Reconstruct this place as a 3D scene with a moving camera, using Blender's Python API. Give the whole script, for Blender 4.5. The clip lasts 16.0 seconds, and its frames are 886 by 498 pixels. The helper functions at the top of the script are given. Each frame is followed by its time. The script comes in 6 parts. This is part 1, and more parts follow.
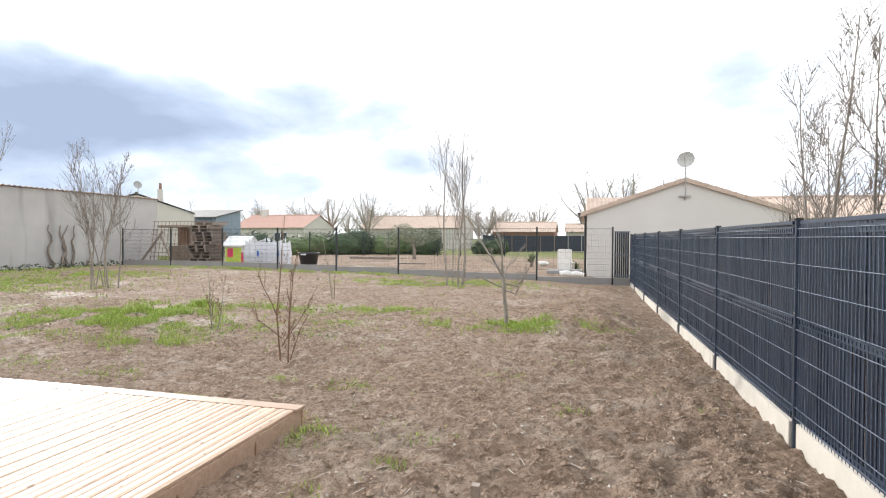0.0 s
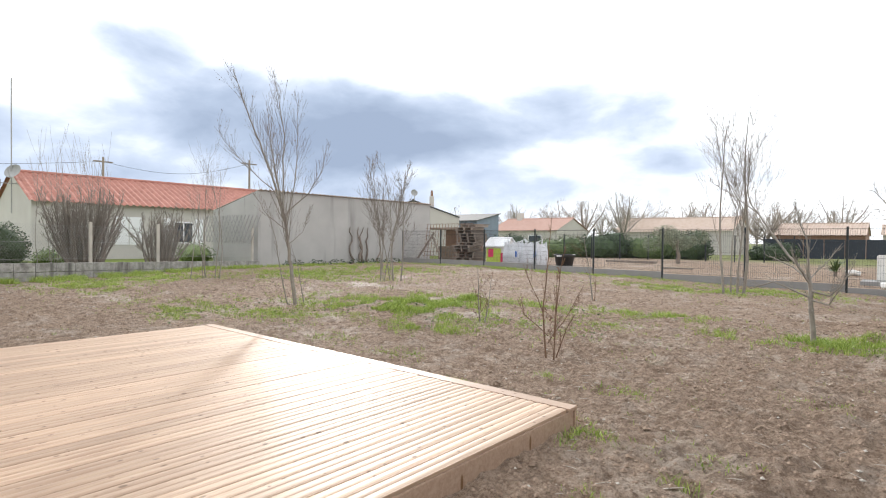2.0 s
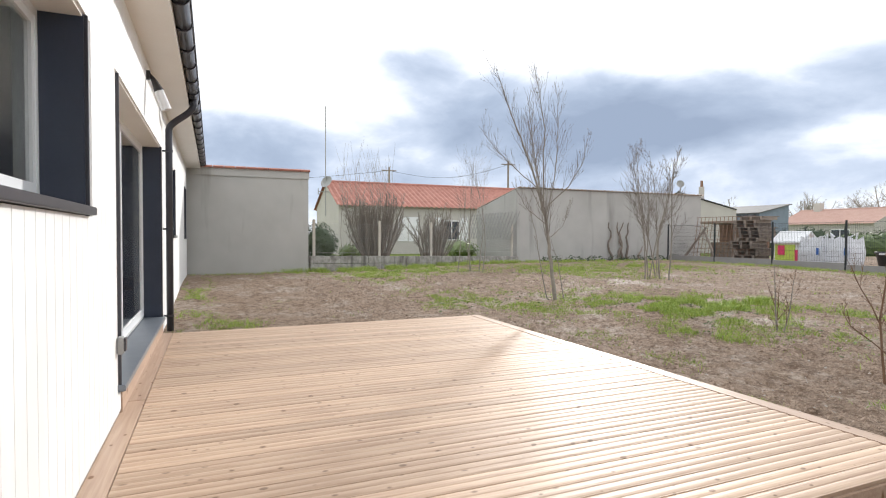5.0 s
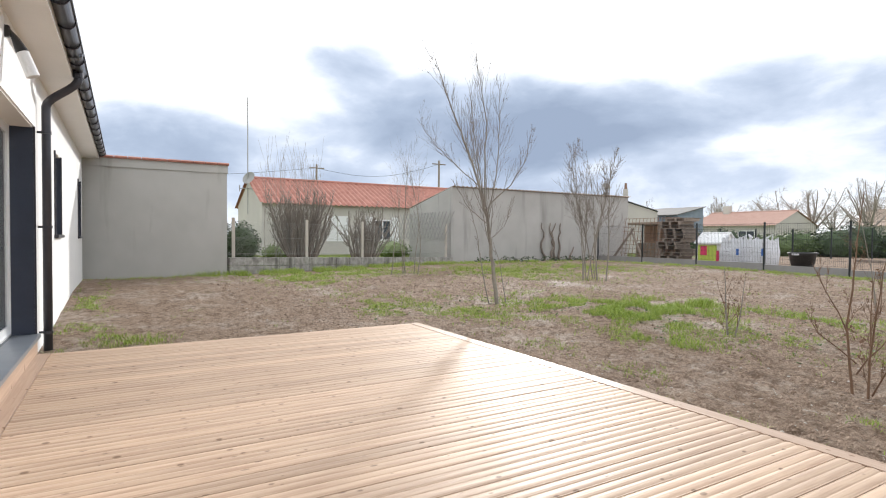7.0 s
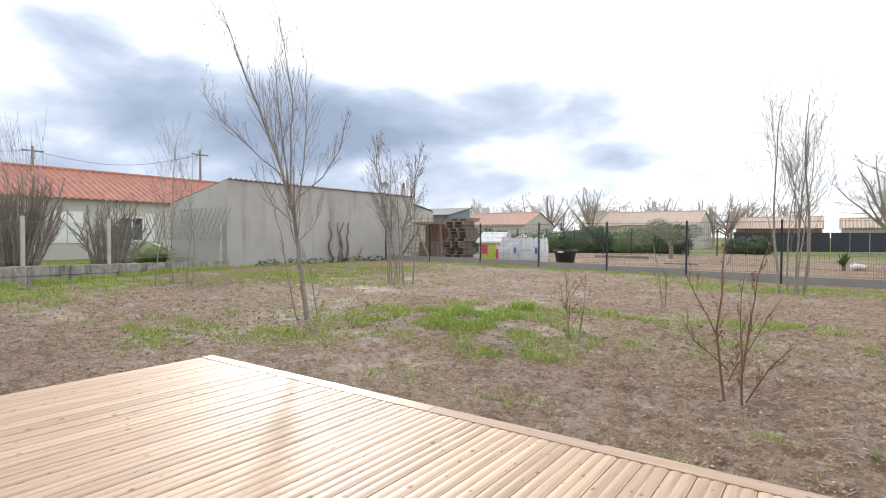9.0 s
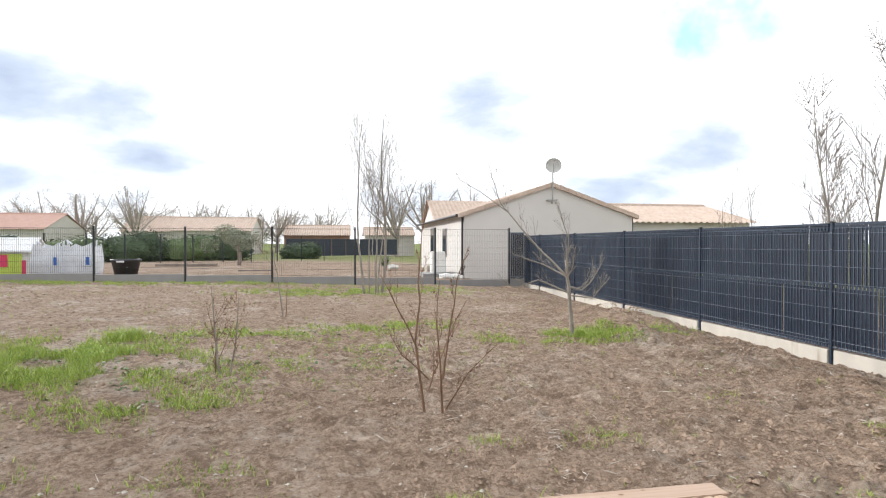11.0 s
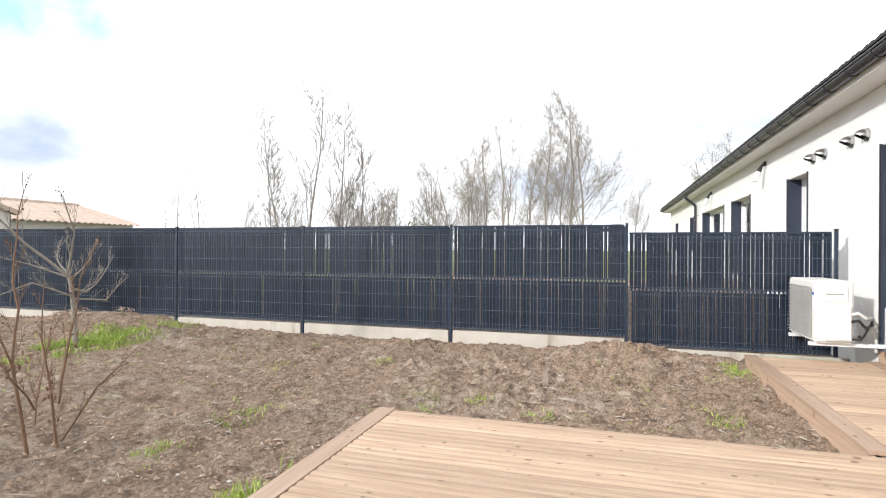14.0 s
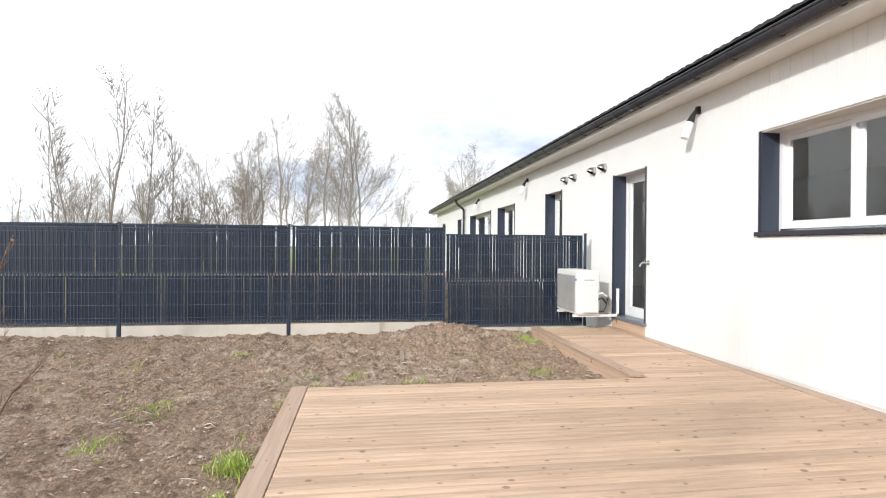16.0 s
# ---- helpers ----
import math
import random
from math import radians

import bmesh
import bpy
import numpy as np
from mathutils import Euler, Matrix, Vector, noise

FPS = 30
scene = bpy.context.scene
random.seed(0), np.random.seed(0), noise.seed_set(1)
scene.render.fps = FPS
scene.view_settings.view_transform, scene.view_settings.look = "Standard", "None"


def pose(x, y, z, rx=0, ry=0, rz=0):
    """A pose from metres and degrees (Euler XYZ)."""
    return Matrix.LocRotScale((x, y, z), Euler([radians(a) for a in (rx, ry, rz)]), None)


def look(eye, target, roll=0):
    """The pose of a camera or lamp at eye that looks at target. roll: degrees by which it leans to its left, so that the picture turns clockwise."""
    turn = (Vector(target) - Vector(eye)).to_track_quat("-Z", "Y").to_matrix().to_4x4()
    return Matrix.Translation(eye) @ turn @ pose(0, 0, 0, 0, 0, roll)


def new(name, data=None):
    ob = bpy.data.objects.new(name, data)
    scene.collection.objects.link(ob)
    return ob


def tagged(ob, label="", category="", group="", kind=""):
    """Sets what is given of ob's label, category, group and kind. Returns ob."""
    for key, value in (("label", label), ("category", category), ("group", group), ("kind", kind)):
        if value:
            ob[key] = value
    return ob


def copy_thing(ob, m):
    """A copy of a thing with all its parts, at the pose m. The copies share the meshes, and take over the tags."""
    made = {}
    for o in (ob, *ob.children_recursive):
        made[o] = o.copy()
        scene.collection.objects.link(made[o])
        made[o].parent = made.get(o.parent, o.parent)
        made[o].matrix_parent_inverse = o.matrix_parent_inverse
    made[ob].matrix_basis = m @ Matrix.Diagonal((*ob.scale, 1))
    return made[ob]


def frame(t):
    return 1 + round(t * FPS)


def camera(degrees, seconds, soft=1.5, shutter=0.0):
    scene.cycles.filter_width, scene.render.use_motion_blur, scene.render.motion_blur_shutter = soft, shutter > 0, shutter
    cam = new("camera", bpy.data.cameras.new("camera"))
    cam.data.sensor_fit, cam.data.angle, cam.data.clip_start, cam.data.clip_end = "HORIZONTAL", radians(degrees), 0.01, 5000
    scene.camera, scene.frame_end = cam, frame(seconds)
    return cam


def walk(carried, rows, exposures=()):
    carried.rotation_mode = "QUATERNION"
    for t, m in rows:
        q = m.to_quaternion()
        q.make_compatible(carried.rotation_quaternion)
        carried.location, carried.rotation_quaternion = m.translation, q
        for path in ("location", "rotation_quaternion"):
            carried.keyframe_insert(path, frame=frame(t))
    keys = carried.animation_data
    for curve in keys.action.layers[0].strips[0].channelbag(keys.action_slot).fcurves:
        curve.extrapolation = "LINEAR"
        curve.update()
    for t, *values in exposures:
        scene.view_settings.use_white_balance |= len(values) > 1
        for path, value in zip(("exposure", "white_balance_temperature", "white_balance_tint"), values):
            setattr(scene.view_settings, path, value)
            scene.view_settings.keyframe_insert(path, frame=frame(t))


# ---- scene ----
cam = camera(78.3, 16.0, soft=1.1)
PATH = [
    (0, (-0.497, 0.413, 1.627), (-1.004, 2.347, 1.588), 0.2),
    (0.5, (-0.632, 0.522, 1.536), (-1.237, 2.428, 1.501), 0.5),
    (1, (-0.714, 0.56, 1.513), (-1.527, 2.387, 1.478), 0.5),
    (1.5, (-0.76, 0.573, 1.519), (-1.844, 2.254, 1.486), 0.5),
    (2, (-0.771, 0.513, 1.535), (-2.075, 2.029, 1.503), 0.6),
    (2.5, (-0.766, 0.47, 1.542), (-2.256, 1.803, 1.506), 0.4),
    (3, (-0.78, 0.447, 1.536), (-2.421, 1.589, 1.497), 0.3),
    (3.5, (-0.828, 0.450, 1.517), (-2.607, 1.361, 1.473), 0.4),
    (4, (-0.945, 0.512, 1.504), (-2.785, 1.293, 1.454), 0.3),
    (6.3, (-1.483, 0.784, 1.441), (-3.322, 1.57, 1.398), 0.1),
    (6.5, (-1.584, 0.813, 1.442), (-3.406, 1.637, 1.398), 0.2),
    (7, (-1.881, 0.841, 1.477), (-3.605, 1.853, 1.43), 0.4),
    (7.5, (-2.233, 0.905, 1.487), (-3.828, 2.112, 1.439), 0.4),
    (8, (-2.542, 0.962, 1.485), (-4.031, 2.296, 1.438), 0.5),
    (8.2, (-2.675, 1.023, 1.494), (-4.093, 2.433, 1.448), 0.4),
    (10.5, (-4.802, 1.629, 1.533), (-5.094, 3.608, 1.497), 0.3),
    (11, (-4.882, 1.915, 1.524), (-4.534, 3.885, 1.503), 0.0),
    (11.5, (-5.147, 2.159, 1.482), (-4.26, 3.951, 1.463), -0.1),
    (12, (-5.469, 2.346, 1.486), (-4.247, 3.929, 1.469), 0.1),
    (12.5, (-5.802, 2.429, 1.49), (-4.337, 3.79, 1.484), 0.2),
    (13, (-6.108, 2.546, 1.448), (-4.426, 3.629, 1.436), 0.0),
    (13.5, (-6.498, 2.745, 1.436), (-4.657, 3.526, 1.434), 0.1),
    (14, (-6.821, 2.941, 1.418), (-4.908, 3.523, 1.419), 0.3),
    (14.5, (-7.132, 3.227, 1.427), (-5.17, 3.613, 1.421), 0.3),
    (15, (-7.483, 3.446, 1.446), (-5.49, 3.621, 1.445), 0.3),
    (15.5, (-7.717, 3.729, 1.422), (-5.717, 3.692, 1.418), 0.3),
    (16, (-7.908, 4.027, 1.439), (-5.928, 3.741, 1.433), 0.4),
]
walk(cam, [(t, look(eye, target, roll)) for t, eye, target, roll in PATH],
     [(0, 0.64), (2, 0.42), (4, 0.30), (6.5, 0.30), (8, 0.30), (10.5, 0.43), (12, 0.46), (14, 0.44), (16, 0.30)])

# ---- world and sun ----
SUN_AZ, SUN_EL = radians(50), radians(21)      # azimuth measured from +y towards -x
sun_dir = Vector((-math.sin(SUN_AZ) * math.cos(SUN_EL), math.cos(SUN_AZ) * math.cos(SUN_EL), math.sin(SUN_EL)))
sun = new("sun", bpy.data.lights.new("sun", "SUN"))
sun.data.energy, sun.data.angle, sun.data.color = 2.8, radians(2.5), (1.0, 0.97, 0.93)
sun.matrix_world = look(sun_dir * 60, (0, 0, 0))

world = bpy.data.worlds.new("sky")
scene.world = world
world.use_nodes = True
wt = world.node_tree
wt.nodes.clear()


def wn(kind, **inputs):
    n = wt.nodes.new(kind)
    for k, v in inputs.items():
        n.inputs[k.replace("_", " ")].default_value = v
    return n


def wmath(op, a, b=None, clamp=False):
    n = wt.nodes.new("ShaderNodeMath")
    n.operation, n.use_clamp = op, clamp
    for i, v in enumerate((a, b)):
        if v is None:
            continue
        if isinstance(v, (int, float)):
            n.inputs[i].default_value = v
        else:
            wt.links.new(v, n.inputs[i])
    return n.outputs[0]


BANKS = [(30, 13.5, 10, 3.6, 0.55), (52, 11, 29, 5.6, 0.95), (38, 11, 17, 4.0, 0.8), (29, 12, 11, 4.5, 0.6), (66, 14, 9, 5.5, 0.6), (86, 8.5, 11, 4.0, 0.65), (72, 6, 16, 3.5, 0.6), (-14, 13, 8, 6.0, 0.42), (60, 6, 60, 7.0, 0.5),
         (-34, 8.5, 11, 4.0, 0.45), (18, 8, 9, 2.6, 0.45), (-100, 11, 13, 5.0, 0.36), (-88, 6, 12, 3.5, 0.42), (0, 5, 24, 2.6, 0.36), (-25, 5, 16, 3.0, 0.36)]


def sky_world():
    L = wt.links.new
    coord = wt.nodes.new("ShaderNodeTexCoord")
    sep = wt.nodes.new("ShaderNodeSeparateXYZ")
    L(coord.outputs["Generated"], sep.inputs[0])
    up = wmath("MAXIMUM", sep.outputs[2], 0.0)
    # cloud layer seen in perspective: direction divided by height
    den = wmath("ADD", up, 0.34)
    u, v = wmath("DIVIDE", sep.outputs[0], den), wmath("DIVIDE", sep.outputs[1], den)
    comb = wt.nodes.new("ShaderNodeCombineXYZ")
    L(u, comb.inputs[0]), L(v, comb.inputs[1])
    comb.inputs[2].default_value = 3.7
    big = wn("ShaderNodeTexNoise", Scale=1.15, Detail=3.5, Roughness=0.45, Distortion=0.35)
    L(comb.outputs[0], big.inputs["Vector"])
    fine = wn("ShaderNodeTexNoise", Scale=4.0, Detail=4.0, Roughness=0.5)
    L(comb.outputs[0], fine.inputs["Vector"])
    mass = wmath("ADD", wmath("ADD", wmath("MULTIPLY", big.outputs[0], 0.58), 0.11), wmath("MULTIPLY", fine.outputs[0], 0.2))
    # banks of grey cloud low in the sky: bearing from north towards west, height, half width, half height (degrees), weight
    az = wmath("MULTIPLY", wmath("ARCTAN2", wmath("MULTIPLY", sep.outputs[0], -1.0), sep.outputs[1]), 57.2958)
    alt = wmath("MULTIPLY", wmath("ARCSINE", sep.outputs[2]), 57.2958)
    skew = wmath("MULTIPLY", wmath("SUBTRACT", big.outputs[0], 0.5), 16.0)
    field = None
    for a, e, wa, we, k in BANKS:
        da = wmath("DIVIDE", wmath("SUBTRACT", wmath("ADD", az, skew), a), wa)
        de = wmath("DIVIDE", wmath("SUBTRACT", wmath("ADD", alt, wmath("MULTIPLY", skew, 0.28)), e), we)
        one = wmath("MULTIPLY", wmath("SUBTRACT", 1.0, wmath("ADD", wmath("MULTIPLY", da, da), wmath("MULTIPLY", de, de))), k)
        field = one if field is None else wmath("MAXIMUM", field, one)
    field = wmath("MAXIMUM", field, -0.35)
    puff = wn("ShaderNodeTexNoise", Scale=5.5, Detail=7.0, Roughness=0.55, Distortion=0.2)
    squash = wt.nodes.new("ShaderNodeVectorMath")
    squash.operation = "MULTIPLY"
    squash.inputs[1].default_value = (1, 1, 2.2)
    L(coord.outputs["Generated"], squash.inputs[0]), L(squash.outputs[0], puff.inputs["Vector"])
    lumps = wmath("MULTIPLY", wmath("SUBTRACT", puff.outputs[0], 0.5), 1.25)
    grey = wmath("ADD", wmath("ADD", field, lumps), wmath("MULTIPLY", wmath("SUBTRACT", mass, 0.5), 1.1))
    ramp = wt.nodes.new("ShaderNodeValToRGB")
    el = ramp.color_ramp.elements
    el[0].position, el[0].color = 0.0, (1.10, 1.13, 1.18, 1)
    el[1].position, el[1].color = 1.0, (0.30, 0.37, 0.50, 1)
    for at, c in ((0.22, (0.84, 0.89, 0.97, 1)), (0.45, (0.56, 0.64, 0.78, 1)), (0.70, (0.40, 0.48, 0.62, 1))):
        el.new(at).color = c
    L(grey, ramp.inputs[0])
    sky = wt.nodes.new("ShaderNodeTexSky")
    sky.sky_type, sky.sun_disc = "NISHITA", False
    sky.sun_elevation, sky.sun_rotation = SUN_EL, -SUN_AZ
    clear = wt.nodes.new("ShaderNodeMix")
    clear.data_type, clear.blend_type = "RGBA", "MULTIPLY"
    clear.inputs[0].default_value = 1.0
    L(sky.outputs[0], clear.inputs[6])
    clear.inputs[7].default_value = (0.24, 0.29, 0.28, 1)
    hole = wn("ShaderNodeTexNoise", Scale=9.0, Detail=4.0, Roughness=0.6)
    L(coord.outputs["Generated"], hole.inputs["Vector"])
    gap = None
    for a, e, wa, we in ((-37.5, 20, 8.0, 5.5), (79, 19, 2.0, 1.5)):
        da, de = wmath("DIVIDE", wmath("SUBTRACT", az, a), wa), wmath("DIVIDE", wmath("SUBTRACT", alt, e), we)
        one = wmath("SUBTRACT", 1.0, wmath("ADD", wmath("MULTIPLY", da, da), wmath("MULTIPLY", de, de)))
        gap = one if gap is None else wmath("MAXIMUM", gap, one)
    gap = wmath("ADD", wmath("MAXIMUM", gap, -1.0), wmath("MULTIPLY", wmath("SUBTRACT", hole.outputs[0], 0.5), 3.0))
    cover = wt.nodes.new("ShaderNodeMapRange")
    cover.inputs["From Min"].default_value, cover.inputs["From Max"].default_value = 0.0, 1.1
    cover.inputs["To Min"].default_value, cover.inputs["To Max"].default_value = 0.0, 0.85
    L(gap, cover.inputs["Value"])
    mix = wt.nodes.new("ShaderNodeMix")
    mix.data_type = "RGBA"
    L(cover.outputs[0], mix.inputs[0]), L(ramp.outputs[0], mix.inputs[6]), L(clear.outputs[2], mix.inputs[7])
    bg = wt.nodes.new("ShaderNodeBackground")
    bg.inputs[1].default_value = 1.0
    L(mix.outputs[2], bg.inputs[0])
    out = wt.nodes.new("ShaderNodeOutputWorld")
    L(bg.outputs[0], out.inputs[0])


sky_world()


# ---- materials ----
def mat(name, base, second=None, scale=6.0, rough=0.7, metal=0.0, bump=0.2, fine=60.0, vary=0.0, stretch=None, mixlo=0.35, mixhi=0.7, stain=None):
    """A surface of two colours mixed by noise at two scales, in world metres, with fine relief."""
    m = bpy.data.materials.new(name)
    m.use_nodes = True
    t = m.node_tree
    b = t.nodes["Principled BSDF"]
    L = t.links.new
    geo = t.nodes.new("ShaderNodeNewGeometry")
    vec = geo.outputs["Position"]
    if stretch:
        mp = t.nodes.new("ShaderNodeMapping")
        mp.inputs["Scale"].default_value = stretch
        L(vec, mp.inputs[0])
        vec = mp.outputs[0]
    n1, n2 = t.nodes.new("ShaderNodeTexNoise"), t.nodes.new("ShaderNodeTexNoise")
    for n, sc, d in ((n1, scale, 4), (n2, fine, 3)):
        n.inputs["Scale"].default_value, n.inputs["Detail"].default_value = sc, d
        L(vec, n.inputs["Vector"])
    f = t.nodes.new("ShaderNodeMath")
    f.operation = "MULTIPLY_ADD"
    f.inputs[1].default_value = 0.65
    L(n1.outputs[0], f.inputs[0])
    g = t.nodes.new("ShaderNodeMath")
    g.operation = "MULTIPLY"
    g.inputs[1].default_value = 0.35
    L(n2.outputs[0], g.inputs[0]), L(g.outputs[0], f.inputs[2])
    r = t.nodes.new("ShaderNodeMapRange")
    r.inputs["From Min"].default_value, r.inputs["From Max"].default_value = mixlo, mixhi
    L(f.outputs[0], r.inputs["Value"])
    mix = t.nodes.new("ShaderNodeMix")
    mix.data_type = "RGBA"
    second = second or tuple(c * 0.8 for c in base)
    mix.inputs[6].default_value, mix.inputs[7].default_value = (*base, 1), (*second, 1)
    L(r.outputs[0], mix.inputs[0])
    col = mix.outputs[2]
    if stain:      # (colour, scale, low, high): streaks that run down
        mp = t.nodes.new("ShaderNodeMapping")
        mp.inputs["Scale"].default_value = (1, 1, 0.13)
        L(geo.outputs["Position"], mp.inputs[0])
        ns = t.nodes.new("ShaderNodeTexNoise")
        ns.inputs["Scale"].default_value, ns.inputs["Detail"].default_value = stain[1], 5
        L(mp.outputs[0], ns.inputs["Vector"])
        rs = t.nodes.new("ShaderNodeMapRange")
        rs.inputs["From Min"].default_value, rs.inputs["From Max"].default_value = stain[2], stain[3]
        L(ns.outputs[0], rs.inputs["Value"])
        m2 = t.nodes.new("ShaderNodeMix")
        m2.data_type = "RGBA"
        L(rs.outputs[0], m2.inputs[0]), L(col, m2.inputs[6])
        m2.inputs[7].default_value = (*stain[0], 1)
        col = m2.outputs[2]
    if vary:
        info = t.nodes.new("ShaderNodeObjectInfo")
        hs = t.nodes.new("ShaderNodeHueSaturation")
        rv = t.nodes.new("ShaderNodeMapRange")
        rv.inputs["To Min"].default_value, rv.inputs["To Max"].default_value = 1 - vary, 1 + vary
        L(info.outputs["Random"], rv.inputs["Value"]), L(rv.outputs[0], hs.inputs["Value"]), L(col, hs.inputs["Color"])
        col = hs.outputs[0]
    L(col, b.inputs["Base Color"])
    b.inputs["Roughness"].default_value, b.inputs["Metallic"].default_value = rough, metal
    if bump:
        bp = t.nodes.new("ShaderNodeBump")
        bp.inputs["Strength"].default_value, bp.inputs["Distance"].default_value = bump, 0.01
        L(f.outputs[0], bp.inputs["Height"]), L(bp.outputs[0], b.inputs["Normal"])
    return m


def wood_mat(name, pale, dark, knot, rough, along="y"):
    """New softwood: grain along one axis, knots, a tint of its own for each board."""
    m = bpy.data.materials.new(name)
    m.use_nodes = True
    t = m.node_tree
    b = t.nodes["Principled BSDF"]
    L = t.links.new
    geo, info = t.nodes.new("ShaderNodeNewGeometry"), t.nodes.new("ShaderNodeObjectInfo")
    off = t.nodes.new("ShaderNodeVectorMath")
    off.operation = "MULTIPLY_ADD"
    off.inputs[1].default_value = (17, 31, 9)
    L(info.outputs["Random"], off.inputs[0]), L(geo.outputs["Position"], off.inputs[2])
    mp = t.nodes.new("ShaderNodeMapping")
    mp.inputs["Scale"].default_value = (24, 1.2, 24) if along == "y" else (1.2, 24, 24)
    L(off.outputs[0], mp.inputs[0])
    n = t.nodes.new("ShaderNodeTexNoise")
    n.inputs["Scale"].default_value, n.inputs["Detail"].default_value, n.inputs["Distortion"].default_value = 1.6, 5, 0.6
    L(mp.outputs[0], n.inputs["Vector"])
    r = t.nodes.new("ShaderNodeMapRange")
    r.inputs["From Min"].default_value, r.inputs["From Max"].default_value = 0.35, 0.72
    L(n.outputs[0], r.inputs["Value"])
    mix = t.nodes.new("ShaderNodeMix")
    mix.data_type = "RGBA"
    mix.inputs[6].default_value, mix.inputs[7].default_value = (*pale, 1), (*dark, 1)
    L(r.outputs[0], mix.inputs[0])
    mk = t.nodes.new("ShaderNodeMapping")
    mk.inputs["Scale"].default_value = (12.5, 7.5, 3) if along == "y" else (7.5, 12.5, 3)
    L(off.outputs[0], mk.inputs[0])
    vo = t.nodes.new("ShaderNodeTexVoronoi")
    vo.inputs["Scale"].default_value = 1.0
    L(mk.outputs[0], vo.inputs["Vector"])
    rk = t.nodes.new("ShaderNodeMapRange")
    rk.inputs["From Min"].default_value, rk.inputs["From Max"].default_value = 0.215, 0.14
    jit = t.nodes.new("ShaderNodeMath")
    jit.operation = "MULTIPLY_ADD"
    jit.inputs[1].default_value = 0.14
    sepc = t.nodes.new("ShaderNodeSeparateColor")
    L(vo.outputs["Color"], sepc.inputs[0]), L(sepc.outputs[0], jit.inputs[0]), L(vo.outputs["Distance"], jit.inputs[2])
    L(jit.outputs[0], rk.inputs["Value"])
    m2 = t.nodes.new("ShaderNodeMix")
    m2.data_type = "RGBA"
    L(rk.outputs[0], m2.inputs[0]), L(mix.outputs[2], m2.inputs[6])
    m2.inputs[7].default_value = (*knot, 1)
    hs = t.nodes.new("ShaderNodeHueSaturation")
    rv = t.nodes.new("ShaderNodeMapRange")
    rv.inputs["To Min"].default_value, rv.inputs["To Max"].default_value = 0.84, 1.12
    L(info.outputs["Random"], rv.inputs["Value"]), L(rv.outputs[0], hs.inputs["Value"]), L(m2.outputs[2], hs.inputs["Color"])
    L(hs.outputs[0], b.inputs["Base Color"])
    b.inputs["Roughness"].default_value = rough
    b.inputs["Specular IOR Level"].default_value = 0.24
    bp = t.nodes.new("ShaderNodeBump")
    bp.inputs["Strength"].default_value, bp.inputs["Distance"].default_value = 0.25, 0.004
    L(n.outputs[0], bp.inputs["Height"]), L(bp.outputs[0], b.inputs["Normal"])
    return m


def glass_mat(name):
    m = bpy.data.materials.new(name)
    m.use_nodes = True
    b = m.node_tree.nodes["Principled BSDF"]
    b.inputs["Transmission Weight"].default_value, b.inputs["Roughness"].default_value = 1.0, 0.0
    b.inputs["Base Color"].default_value, b.inputs["IOR"].default_value = (0.93, 0.96, 0.95, 1), 1.45
    return m


